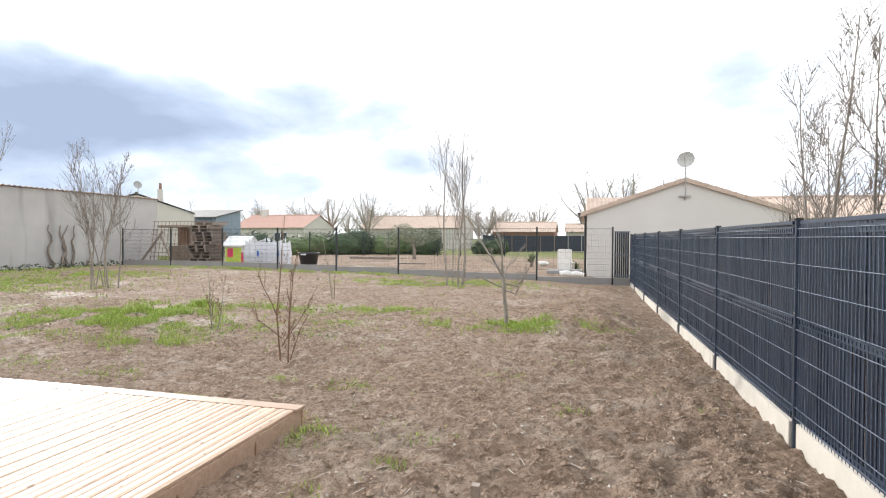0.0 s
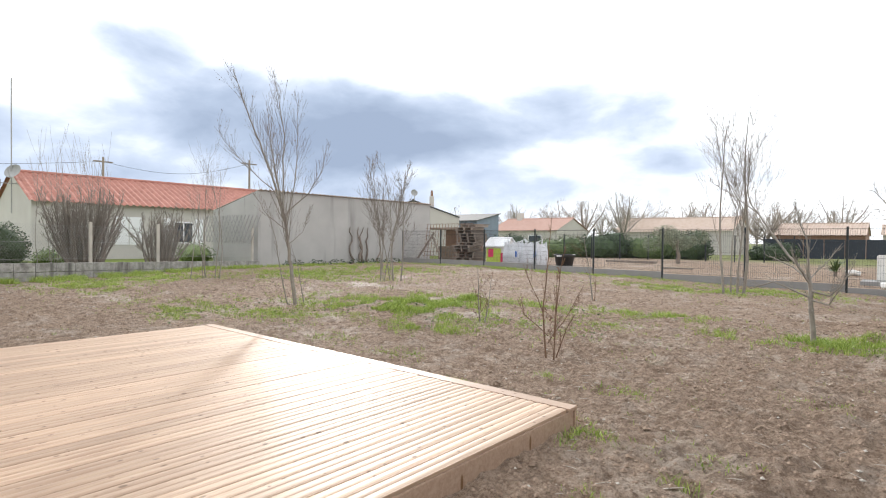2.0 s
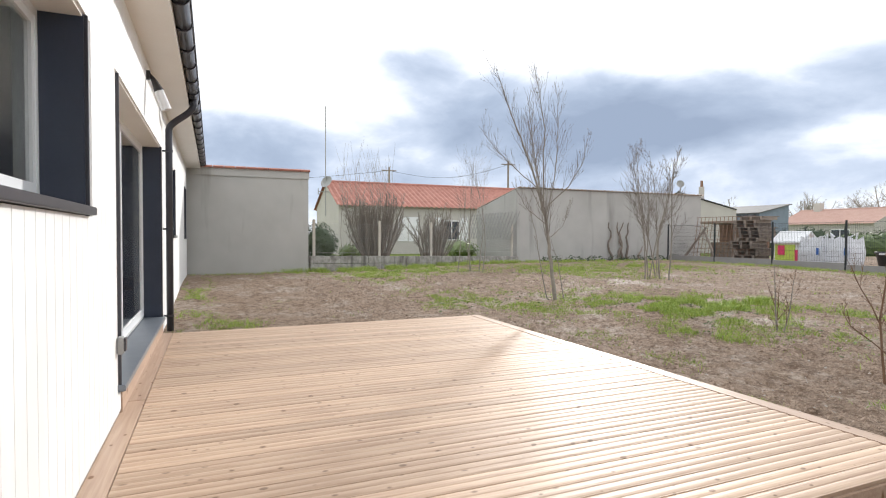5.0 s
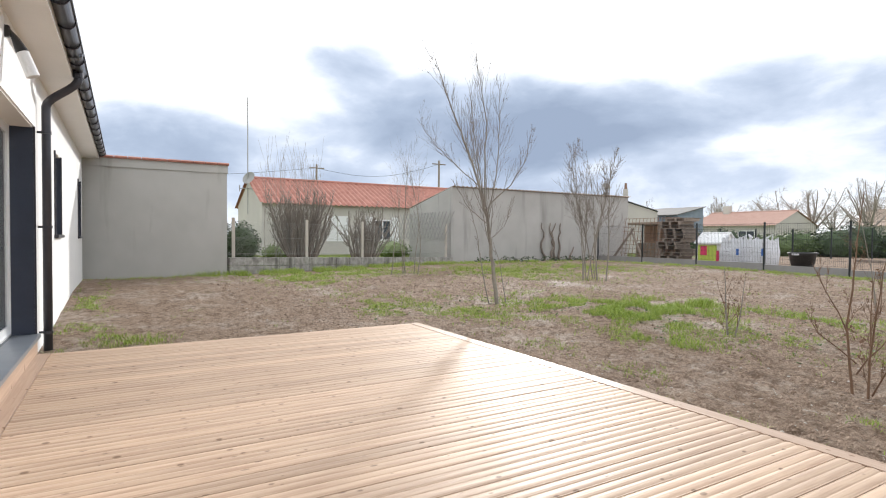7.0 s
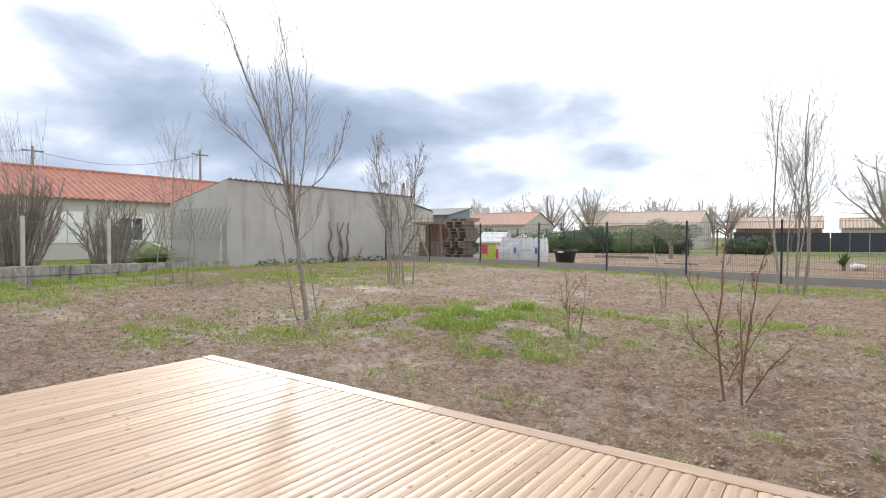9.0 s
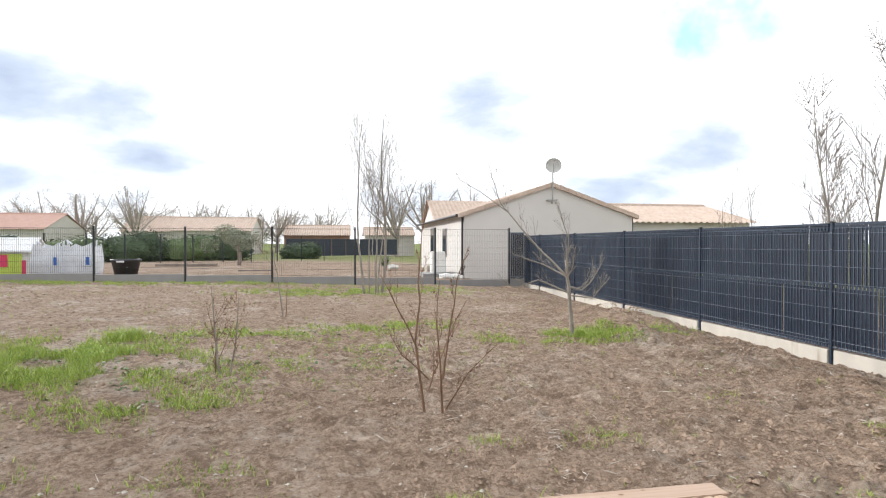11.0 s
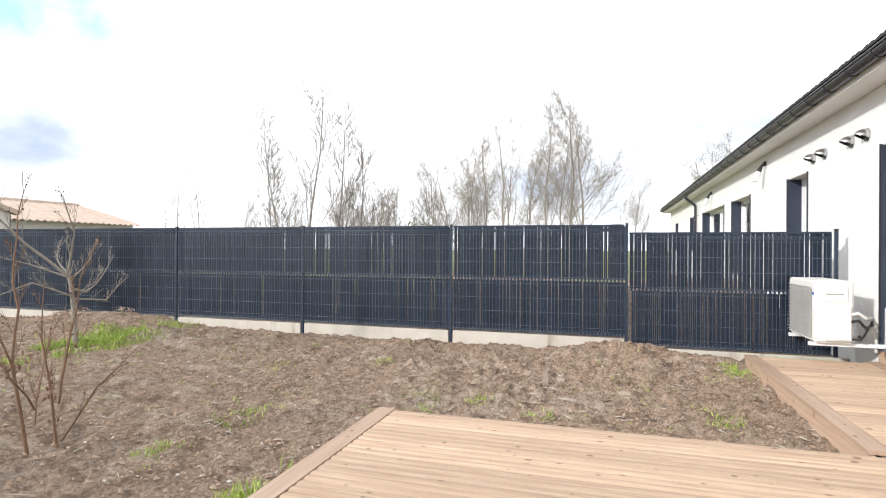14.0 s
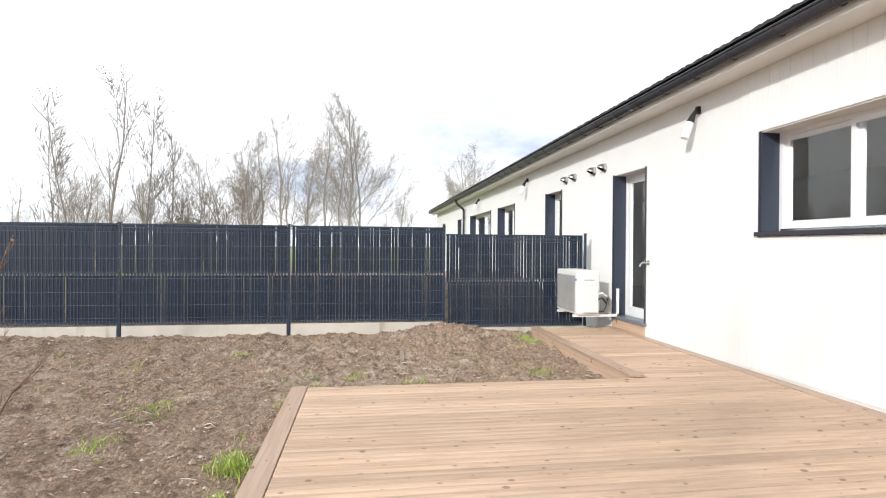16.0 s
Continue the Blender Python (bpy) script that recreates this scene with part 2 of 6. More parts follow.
def soil_mat():
    m = bpy.data.materials.new("soil")
    m.use_nodes = True
    t = m.node_tree
    b = t.nodes["Principled BSDF"]
    L = t.links.new
    geo = t.nodes.new("ShaderNodeNewGeometry")

    def ns(scale, detail=6, rough=0.6):
        n = t.nodes.new("ShaderNodeTexNoise")
        n.inputs["Scale"].default_value, n.inputs["Detail"].default_value, n.inputs["Roughness"].default_value = scale, detail, rough
        L(geo.outputs["Position"], n.inputs["Vector"])
        return n.outputs[0]

    def rng(v, a, c, lo=0.0, hi=1.0):
        n = t.nodes.new("ShaderNodeMapRange")
        n.inputs["From Min"].default_value, n.inputs["From Max"].default_value = a, c
        n.inputs["To Min"].default_value, n.inputs["To Max"].default_value = lo, hi
        L(v, n.inputs["Value"])
        return n.outputs[0]

    def mx(f, a, c):
        n = t.nodes.new("ShaderNodeMix")
        n.data_type = "RGBA"
        L(f, n.inputs[0])
        for i, v in ((6, a), (7, c)):
            if isinstance(v, tuple):
                n.inputs[i].default_value = (*v, 1)
            else:
                L(v, n.inputs[i])
        return n.outputs[2]
    grain = ns(34, 9, 0.72)
    dirt = mx(rng(grain, 0.38, 0.62), (0.235, 0.160, 0.112), (0.56, 0.43, 0.33))
    paleness = rng(ns(0.8, 9, 0.72), 0.50, 0.62)
    pale = mx(rng(ns(0.8, 9, 0.72), 0.50, 0.62, 0, 0.5), dirt, (0.60, 0.52, 0.44))
    # moist spots and the shade of hollows between clods, both put into the colour
    dark = mx(rng(ns(5.5, 10, 0.82), 0.50, 0.57, 0, 0.66), pale, (0.175, 0.117, 0.081))
    dark = mx(rng(ns(2.6, 10, 0.8), 0.55, 0.62, 0, 0.6), dark, (0.60, 0.50, 0.41))
    # finer crevice shade, likewise coloured in by noise
    dark = mx(rng(ns(17, 8, 0.75), 0.53, 0.60, 0, 0.75), dark, (0.14, 0.098, 0.07))
    weed = mx(rng(ns(0.9, 7, 0.72), 0.60, 0.72, 0, 0.35), dark, (0.16, 0.19, 0.06))
    # lawns behind the low wall and beyond the slatted fence, fields far off
    sep = t.nodes.new("ShaderNodeSeparateXYZ")
    L(geo.outputs["Position"], sep.inputs[0])
    lawn = mx(rng(ns(3.0, 6), 0.3, 0.7), (0.13, 0.19, 0.05), (0.25, 0.27, 0.10))
    west = mx(rng(sep.outputs[0], -20.0, -21.5), weed, lawn)
    east = mx(rng(sep.outputs[0], 4.5, 9.0, 0, 0.75), west, lawn)
    weed = mx(rng(sep.outputs[1], 38, 46, 0, 0.8), east, lawn)
    L(weed, b.inputs["Base Color"])
    L(rng(paleness, 0.3, 1.0, 0.90, 0.66), b.inputs["Roughness"])
    b.inputs["Specular IOR Level"].default_value = 0.08
    b.inputs["Diffuse Roughness"].default_value = 0.6
    hgt = t.nodes.new("ShaderNodeMath")
    hgt.operation = "MULTIPLY_ADD"
    hgt.inputs[1].default_value = 1.4
    L(ns(13, 10, 0.75), hgt.inputs[0]), L(grain, hgt.inputs[2])
    bp = t.nodes.new("ShaderNodeBump")
    bp.inputs["Strength"].default_value, bp.inputs["Distance"].default_value = 0.9, 0.045
    L(hgt.outputs[0], bp.inputs["Height"]), L(bp.outputs[0], b.inputs["Normal"])
    return m


def leaf_mat(name, a, c):
    m = bpy.data.materials.new(name)
    m.use_nodes = True
    t = m.node_tree
    b = t.nodes["Principled BSDF"]
    geo = t.nodes.new("ShaderNodeNewGeometry")
    mix = t.nodes.new("ShaderNodeMix")
    mix.data_type = "RGBA"
    t.links.new(geo.outputs["Random Per Island"], mix.inputs[0])
    mix.inputs[6].default_value, mix.inputs[7].default_value = (*a, 1), (*c, 1)
    t.links.new(mix.outputs[2], b.inputs["Base Color"])
    b.inputs["Roughness"].default_value = 0.55
    b.inputs["Subsurface Weight"].default_value = 0.0
    return m


SOIL = soil_mat()
DECK = wood_mat("deck_pine", (0.555, 0.405, 0.29), (0.42, 0.285, 0.20), (0.25, 0.165, 0.11), 0.52, "y")
DECKX = wood_mat("deck_pine_trim", (0.53, 0.385, 0.285), (0.42, 0.285, 0.205), (0.22, 0.12, 0.06), 0.40, "x")
RENDER = mat("white_render", (0.80, 0.80, 0.79), (0.75, 0.75, 0.74), 1.5, 0.85, bump=0.25, fine=140)
CLAD = mat("white_boarding", (0.81, 0.81, 0.80), (0.77, 0.77, 0.76), 2.0, 0.55, bump=0.06, fine=90, vary=0.012, stretch=(6, 6, 0.5))
SOFFIT = mat("soffit", (0.74, 0.72, 0.68), (0.70, 0.68, 0.64), 3, 0.6, bump=0.03)
NAVY = mat("navy_panel", (0.034, 0.044, 0.070), (0.028, 0.036, 0.058), 4, 0.38, bump=0.03)
GUTTER = mat("zinc_anthracite", (0.055, 0.055, 0.065), (0.04, 0.04, 0.05), 5, 0.30, 0.3, bump=0.03)
TILE = mat("slate_tile", (0.060, 0.058, 0.062), (0.035, 0.034, 0.04), 4, 0.6, bump=0.3, vary=0.15)
PVC = mat("white_pvc", (0.80, 0.81, 0.82), (0.76, 0.77, 0.78), 3, 0.3, bump=0.01)
GLASS = glass_mat("window_glass")
STEEL = mat("brushed_steel", (0.62, 0.62, 0.62), (0.5, 0.5, 0.5), 20, 0.25, 1.0, bump=0.05)
BLACK = mat("black_plastic", (0.018, 0.018, 0.02), (0.03, 0.03, 0.03), 8, 0.45, bump=0.05)
SLAT = mat("anthracite_slat", (0.012, 0.020, 0.037), (0.009, 0.015, 0.029), 3, 0.33, bump=0.03, vary=0.12)
SLAT.node_tree.nodes["Principled BSDF"].inputs["Specular IOR Level"].default_value = 0.5
WIRE = mat("anthracite_wire", (0.10, 0.13, 0.175), (0.075, 0.10, 0.14), 6, 0.30, bump=0.03)
POSTM = mat("anthracite_post", (0.030, 0.045, 0.072), (0.024, 0.036, 0.058), 6, 0.30, bump=0.03)
GREENPOST = mat("dark_post", (0.020, 0.026, 0.032), (0.015, 0.02, 0.024), 6, 0.4, bump=0.03)
CONCRETE = mat("pale_concrete", (0.56, 0.52, 0.46), (0.44, 0.41, 0.36), 3.5, 0.85, bump=0.35, fine=90, stain=((0.34, 0.29, 0.23), 5, 0.60, 0.72))
GREYCONC = mat("grey_concrete", (0.30, 0.295, 0.29), (0.24, 0.235, 0.23), 3, 0.85, bump=0.3)
OLDWALL = mat("old_block_wall", (0.44, 0.425, 0.395), (0.17, 0.16, 0.145), 7, 0.9, bump=0.7, fine=40, stain=((0.10, 0.095, 0.085), 4, 0.52, 0.68))
GARAGE = mat("grey_render", (0.46, 0.455, 0.43), (0.38, 0.375, 0.35), 1.2, 0.9, bump=0.2, stain=((0.30, 0.29, 0.26), 2.6, 0.60, 0.76))
BARN = mat("barn_render", (0.47, 0.462, 0.442), (0.39, 0.382, 0.365), 1.2, 0.9, bump=0.3, stain=((0.27, 0.262, 0.245), 2.2, 0.55, 0.78))
CREAM = mat("cream_render", (0.55, 0.525, 0.485), (0.49, 0.465, 0.43), 1.0, 0.9, bump=0.1)
BEIGE = mat("beige_render", (0.60, 0.58, 0.555), (0.55, 0.53, 0.505), 0.8, 0.9, bump=0.15, fine=120)
ORANGE = mat("clay_tile", (0.47, 0.215, 0.165), (0.30, 0.12, 0.088), 3.0, 0.8, bump=0.3, fine=9)
FELT = mat("dark_roof_sheet", (0.13, 0.128, 0.125), (0.09, 0.088, 0.085), 2.0, 0.8, bump=0.2)
FARTILE = mat("pinkish_clay_tile", (0.53, 0.35, 0.29), (0.45, 0.28, 0.225), 2.2, 0.8, bump=0.2, fine=12)
PINKTILE = mat("pale_clay_tile", (0.55, 0.445, 0.37), (0.42, 0.315, 0.25), 2.5, 0.8, bump=0.2, fine=14)
BARK = mat("pale_bark", (0.31, 0.28, 0.24), (0.20, 0.178, 0.15), 14, 0.85, bump=0.4, fine=70)
TWIG = mat("twig", (0.25, 0.215, 0.185), (0.18, 0.155, 0.13), 10, 0.8, bump=0.1)
REDTWIG = mat("red_twig", (0.21, 0.125, 0.075), (0.14, 0.085, 0.055), 10, 0.8, bump=0.1)
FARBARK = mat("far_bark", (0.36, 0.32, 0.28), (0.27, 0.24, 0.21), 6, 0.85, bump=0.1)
GRASS = leaf_mat("grass_blades", (0.19, 0.30, 0.04), (0.42, 0.50, 0.11))
WEED = leaf_mat("weed_leaves", (0.07, 0.13, 0.03), (0.16, 0.22, 0.06))
HEDGE = leaf_mat("hedge_leaves", (0.025, 0.05, 0.018), (0.05, 0.085, 0.03))
HEDGE2 = leaf_mat("laurel_leaves", (0.05, 0.09, 0.025), (0.11, 0.16, 0.05))
OLIVE = leaf_mat("olive_leaves", (0.17, 0.19, 0.13), (0.28, 0.30, 0.21))
CLOD = mat("soil_clod", (0.22, 0.152, 0.106), (0.40, 0.30, 0.225), 9, 0.95, bump=0.6, fine=80)
PEBBLE = mat("pale_stone", (0.55, 0.50, 0.44), (0.42, 0.38, 0.33), 9, 0.9, bump=0.3)
OLDWOOD = mat("weathered_wood", (0.30, 0.25, 0.21), (0.17, 0.138, 0.115), 7, 0.85, bump=0.4, vary=0.25)
PLASTICW = mat("white_plastic", (0.80, 0.79, 0.76), (0.72, 0.71, 0.68), 3, 0.45, bump=0.02)
BAGW = mat("woven_bag", (0.72, 0.74, 0.78), (0.60, 0.62, 0.66), 7, 0.7, bump=0.3)
LIME = mat("lime_plastic", (0.55, 0.68, 0.12), (0.48, 0.60, 0.10), 3, 0.4, bump=0.02)
PINK = mat("pink_plastic", (0.75, 0.06, 0.16), (0.68, 0.05, 0.14), 3, 0.4, bump=0.02)
BLUE = mat("blue_print", (0.05, 0.16, 0.5), (0.05, 0.14, 0.45), 3, 0.5, bump=0.02)
SHEET = mat("blue_grey_sheet", (0.22, 0.27, 0.33), (0.17, 0.21, 0.26), 3, 0.5, 0.2, bump=0.1)
BRICKISH = mat("brown_brick", (0.27, 0.16, 0.11), (0.20, 0.12, 0.085), 5, 0.9, bump=0.3)
INSIDE = mat("inside_wall", (0.5, 0.49, 0.47), (0.46, 0.45, 0.43), 1, 0.9, bump=0.05)
SILL = mat("grey_sill", (0.20, 0.22, 0.25), (0.16, 0.18, 0.205), 5, 0.35, 0.2, bump=0.03)
GRILLE = mat("grey_grille", (0.36, 0.36, 0.35), (0.30, 0.30, 0.29), 5, 0.5, bump=0.05)


# ---- building helpers ----
ORIGIN = {}


def thing(name, at, label, category, group="", kind=""):
    ob = new(name)
    ob.empty_display_size = 0.1
    ob.location = at
    ORIGIN[ob] = Vector(at)
    return tagged(ob, label, category, group, kind)


def to_mesh(name, bm, material):
    me = bpy.data.meshes.new(name)
    bm.to_mesh(me)
    bm.free()
    me.materials.append(material)
    return me


def part(name, bm, material, parent, label="", kind=""):
    """Links a bmesh, drawn in world metres, as one mesh under a thing or a part."""
    o = ORIGIN[parent]
    bmesh.ops.translate(bm, verts=bm.verts, vec=-o)
    ob = new(name, to_mesh(name, bm, material))
    ob.parent = parent
    ORIGIN[ob] = o
    return tagged(ob, label, kind=kind)


def solid(name, bm, material, label, category, kind="structure", at=None):
    """A thing or a piece of the setting that is one mesh, with its origin at its base."""
    if at is None:
        at = (sum((v.co for v in bm.verts), Vector()) / len(bm.verts))
        at.z = min(v.co.z for v in bm.verts)
    at = Vector(at)
    bmesh.ops.translate(bm, verts=bm.verts, vec=-at)
    ob = new(name, to_mesh(name, bm, material))
    ob.location = at
    ORIGIN[ob] = at
    return tagged(ob, label, category, kind=kind)


def piece(name, me, parent, at):
    """One of many alike pieces on shared mesh data, its place in world metres."""
    ob = new(name, me)
    ob.parent = parent
    ob.location = Vector(at) - ORIGIN[parent]
    return ob


def box(bm, x0, x1, y0, y1, z0, z1, bevel=0.0):
    vs = [bm.verts.new((x, y, z)) for z in (z0, z1) for y in (y0, y1) for x in (x0, x1)]
    fs = [bm.faces.new([vs[i] for i in q]) for q in ((0, 2, 3, 1), (4, 5, 7, 6), (0, 1, 5, 4), (2, 6, 7, 3), (0, 4, 6, 2), (1, 3, 7, 5))]
    if bevel:
        es = list({e for f in fs for e in f.edges})
        bmesh.ops.bevel(bm, geom=es, offset=bevel, segments=2, affect="EDGES", clamp_overlap=True)
    return bm


def boxes(*bs, bevel=0.0):
    bm = bmesh.new()
    for b in bs:
        box(bm, *b, bevel=bevel)
    return bm


def tube(bm, pts, r, sides=8, closed=True, r_end=None):
    """A round bar through points; r at the start, r_end at the end."""
    pts = [Vector(p) for p in pts]
    rings = []
    for i, p in enumerate(pts):
        d = (pts[min(i + 1, len(pts) - 1)] - pts[max(i - 1, 0)]).normalized()
        a = d.orthogonal().normalized() if i == 0 else (a - d * a.dot(d)).normalized()
        b = d.cross(a)
        rr = r if r_end is None else r + (r_end - r) * i / (len(pts) - 1)
        rings.append([bm.verts.new(p + (a * math.cos(k * math.tau / sides) + b * math.sin(k * math.tau / sides)) * rr) for k in range(sides)])
    for q, w in zip(rings, rings[1:]):
        for k in range(sides):
            bm.faces.new((q[k], q[(k + 1) % sides], w[(k + 1) % sides], w[k]))
    if closed:
        bm.faces.new(rings[0][::-1])
        bm.faces.new(rings[-1])
    return bm


def prism(bm, outline, axis, lo, hi):
    """A flat outline (pairs) pushed along an axis: 'x' takes (y, z), 'y' takes (x, z), 'z' takes (x, y)."""
    def at(p, h):
        return {"x": (h, p[0], p[1]), "y": (p[0], h, p[1]), "z": (p[0], p[1], h)}[axis]
    a, b = [bm.verts.new(at(p, lo)) for p in outline], [bm.verts.new(at(p, hi)) for p in outline]
    n = len(outline)
    bm.faces.new(a), bm.faces.new(b[::-1])
    for i in range(n):
        bm.faces.new((a[i], b[i], b[(i + 1) % n], a[(i + 1) % n]))
    bmesh.ops.recalc_face_normals(bm, faces=bm.faces)
    return bm


def smooth(ob):
    for p in ob.data.polygons:
        p.use_smooth = True
    return ob


def ss(a, b, v):
    u = min(1.0, max(0.0, (v - a) / (b - a)))
    return u * u * (3 - 2 * u)


def lay(x, y):
    """The lie of the land: almost level by the deck, a little higher to the back and to the west."""
    return (0.22 * ss(4.8, 10, y) * (0.12 + 0.88 * ss(1.0, -2.6, x)) + 0.13 * ss(-4, -9, x) + 0.25 * ss(-9, -15.5, x) * (1 - 0.6 * ss(5, 10, y))) * (1 - 0.5 * ss(30, 90, abs(x) + abs(y)))


HEAPS = [(-0.45, 10.0, 0.85, 1.8, 0.42), (-0.25, 13.2, 0.5, 2.2, 0.14), (0.3, 17.6, 0.7, 1.2, 0.16), (0.35, 2.75, 0.8, 0.75, 0.26), (0.55, 6.5, 0.3, 3.5, 0.06),
         (-1.2, 11.2, 0.5, 0.8, 0.10), (-0.5, 24.5, 1.2, 0.8, 0.25), (-3.3, 27.5, 1.6, 0.8, 0.35), (-9.0, 28.5, 2.2, 1.0, 0.25)]


def ground_z(x, y):
    z = lay(x, y)
    for hx, hy, rx, ry, h in HEAPS:
        q = ((x - hx) / rx) ** 2 + ((y - hy) / ry) ** 2
        if q < 6:
            z += h * math.exp(-q * 1.2) * (0.8 + 0.5 * noise.noise((x * 3, y * 3, 5)))
    if -19 < x < 1.1 and -0.5 < y < 19.4:
        n = noise.noise
        rough = 0.55 + 0.9 * ss(-4, 0, x) * ss(12, 3, y) + 0.35 * n((x * 0.35, y * 0.35, 9))
        z += rough * (0.022 * n((x * 1.3, y * 1.3, 0)) + 0.045 * n((x * 3.7, y * 3.7, 2)) + 0.060 * (0.3 - abs(n((x * 5.9, y * 5.9, 4)))) + 0.040 * n((x * 11.3, y * 11.3, 6)))
    return z


# ---- ground ----
def build_ground():
    def three(lo, mid, hi, coarse, fine):
        near = list(np.arange(lo, mid - 1e-6, coarse)) + list(np.arange(mid, hi + 1e-6, fine))
        far, d, p = [], coarse, 0.0
        while p < 1500:
            d *= 1.32
            p += d
            far.append(p)
        return [lo - v for v in reversed(far)] + near + [near[-1] + v for v in far]
    xs = three(-12.0, -5.5, 1.1, 0.085, 0.042)
    ys = three(0.0, 1.4, 9.5, 0.1, 0.042)
    nx = len(xs)
    verts = [(x, y, ground_z(x, y)) for y in ys for x in xs]
    faces = [(j * nx + i, j * nx + i + 1, (j + 1) * nx + i + 1, (j + 1) * nx + i) for j in range(len(ys) - 1) for i in range(nx - 1)]
    me = bpy.data.meshes.new("ground")
    me.from_pydata(verts, [], faces)
    me.materials.append(SOIL)
    ob = new("ground", me)
    smooth(ob)
    return tagged(ob, "bare brown garden soil, freshly raked and clodded", "ground", kind="structure")


build_ground()


# ---- the house ----
HX0, HX1, EAVE = -17.2, 22.3, 3.29
OPENINGS = [  # x0, x1, z0, z1, kind
    (-16.55, -15.85, 1.42, 2.65, "small"), (-12.15, -11.3, 1.46, 2.65, "small"), (-9.22, -5.66, 0.38, 2.63, "slide"), (-4.60, -2.84, 1.62, 2.65, "wide"),
    (-0.54, 0.48, 0.36, 2.63, "door"), (2.85, 3.83, 0.36, 2.65, "door"), (6.4, 8.24, 0.9, 2.65, "wide"), (9.2, 12.6, 0.36, 2.65, "slide"),
    (14.6, 15.4, 1.45, 2.65, "small"), (19.2, 20.0, 1.45, 2.65, "small")]



def wall_boxes(x0, x1, z0, z1, y0, y1, holes):
    bs, x = [], x0
    for a, b, lo, hi, *_ in sorted(holes):
        bs += [(x, a, y0, y1, z0, z1), (a, b, y0, y1, z0, lo - 0.048), (a, b, y0, y1, hi, z1)]
        x = b
    return bs + [(x, x1, y0, y1, z0, z1)]


solid("wall_north", boxes(*wall_boxes(HX0, HX1, -0.2, EAVE, -0.32, 0.0, OPENINGS)), RENDER, "white rendered house wall above the deck", "wall")
solid("wall_east", boxes((HX1 - 0.3, HX1, -8.0, -0.32, -0.2, EAVE)), RENDER, "white rendered end wall of the house", "wall")
solid("wall_west", boxes((HX0, HX0 + 0.3, -8.0, -0.32, -0.2, EAVE)), RENDER, "white rendered end wall of the house", "wall")
solid("wall_south", boxes((HX0, HX1, -8.3, -8.0, -0.2, EAVE)), RENDER, "white rendered far wall of the house", "wall")
solid("floor", boxes((HX0 + 0.3, HX1 - 0.3, -8.0, -0.32, 0.20, 0.34)), INSIDE, "pale indoor floor behind the glass", "floor")
solid("ceiling", boxes((HX0 + 0.3, HX1 - 0.3, -8.0, -0.32, 2.80, 2.90)), INSIDE, "white indoor ceiling", "ceiling")
solid("wall_inside", boxes((HX0 + 0.3, HX1 - 0.3, -4.2, -4.1, 0.34, 2.80)), INSIDE, "plain wall inside the room", "wall")
solid("soffit", boxes((HX0 - 0.3, HX1 + 0.3, -0.10, 0.32, EAVE, EAVE + 0.03)), SOFFIT, "pale boarded soffit under the eaves", "soffit")
solid("fascia", boxes((HX0 - 0.3, HX1 + 0.3, 0.32, 0.34, EAVE - 0.01, EAVE + 0.14)), SOFFIT, "pale fascia board behind the gutter", "fascia")


def roof():
    bm = bmesh.new()
    prism(bm, [(0.35, 3.45), (0.35, 3.41), (-4.1, 4.95), (-8.55, 3.41), (-8.55, 3.45), (-4.1, 4.99)], "x", HX0 - 0.3, HX1 + 0.3)
    ob = solid("roof", bm, TILE, "low dark slate-tiled roof", "roof")
    tb = bmesh.new()
    prof = [(-0.15, 0.0), (-0.15, 0.022), (-0.10, 0.034), (0.02, 0.020), (0.10, 0.034), (0.155, 0.026), (0.155, 0.0)]
    prism(tb, prof, "y", -0.40, 0.0)
    bmesh.ops.rotate(tb, verts=tb.verts, cent=(0, 0, 0), matrix=Matrix.Rotation(-radians(17), 3, "X"))
    me = to_mesh("roof_tile", tb, TILE)
    n = int((HX1 - HX0 + 0.5) / 0.305)
    for row in range(2):
        for i in range(n):
            piece("roof_tile", me, ob, (HX0 - 0.1 + i * 0.305, 0.45 - row * 0.33, 3.475 + row * 0.112))


roof()


def gutter():
    g = thing("gutter", (0, 0.40, 3.2), "anthracite half-round metal gutter along the eaves", "gutter")
    bm = bmesh.new()
    prof = [(0.40 + 0.072 * math.cos(a), 3.41 + 0.078 * math.sin(a)) for a in np.linspace(math.pi, math.tau, 12)]
    inner = [(0.40 + 0.066 * math.cos(a), 3.41 + 0.072 * math.sin(a)) for a in np.linspace(math.tau, math.pi, 12)]
    prism(bm, prof + inner, "x", HX0 - 0.35, HX1 + 0.35)
    smooth(part("trough", bm, GUTTER, g))
    tube(b := bmesh.new(), [(HX0 - 0.35, 0.477, 3.415), (HX1 + 0.35, 0.477, 3.415)], 0.011, 8)
    part("bead", b, GUTTER, g)
    cb = bmesh.new()
    tube(cb, [(0, 0.40 + 0.078 * math.cos(a), 0.135 + 0.084 * math.sin(a)) for a in np.linspace(math.pi, math.tau, 10)], 0.007, 6)
    me = to_mesh("bracket", cb, GUTTER)
    x = HX0
    while x < HX1:
        piece("bracket", me, g, (x, 0, 3.275))
        x += 0.62
    for x in (-13.0, -8.9, -4.9, -0.9, 3.1, 7.1, 11.1, 15.1):
        jb = bmesh.new()
        tube(jb, [(x - 0.05, 0.40, 3.41), (x + 0.05, 0.40, 3.41)], 0.083, 14, closed=False)
        bmesh.ops.delete(jb, geom=[v for v in jb.verts if v.co.z > 3.42], context="VERTS")
        part("joint", jb, GUTTER, g)


gutter()


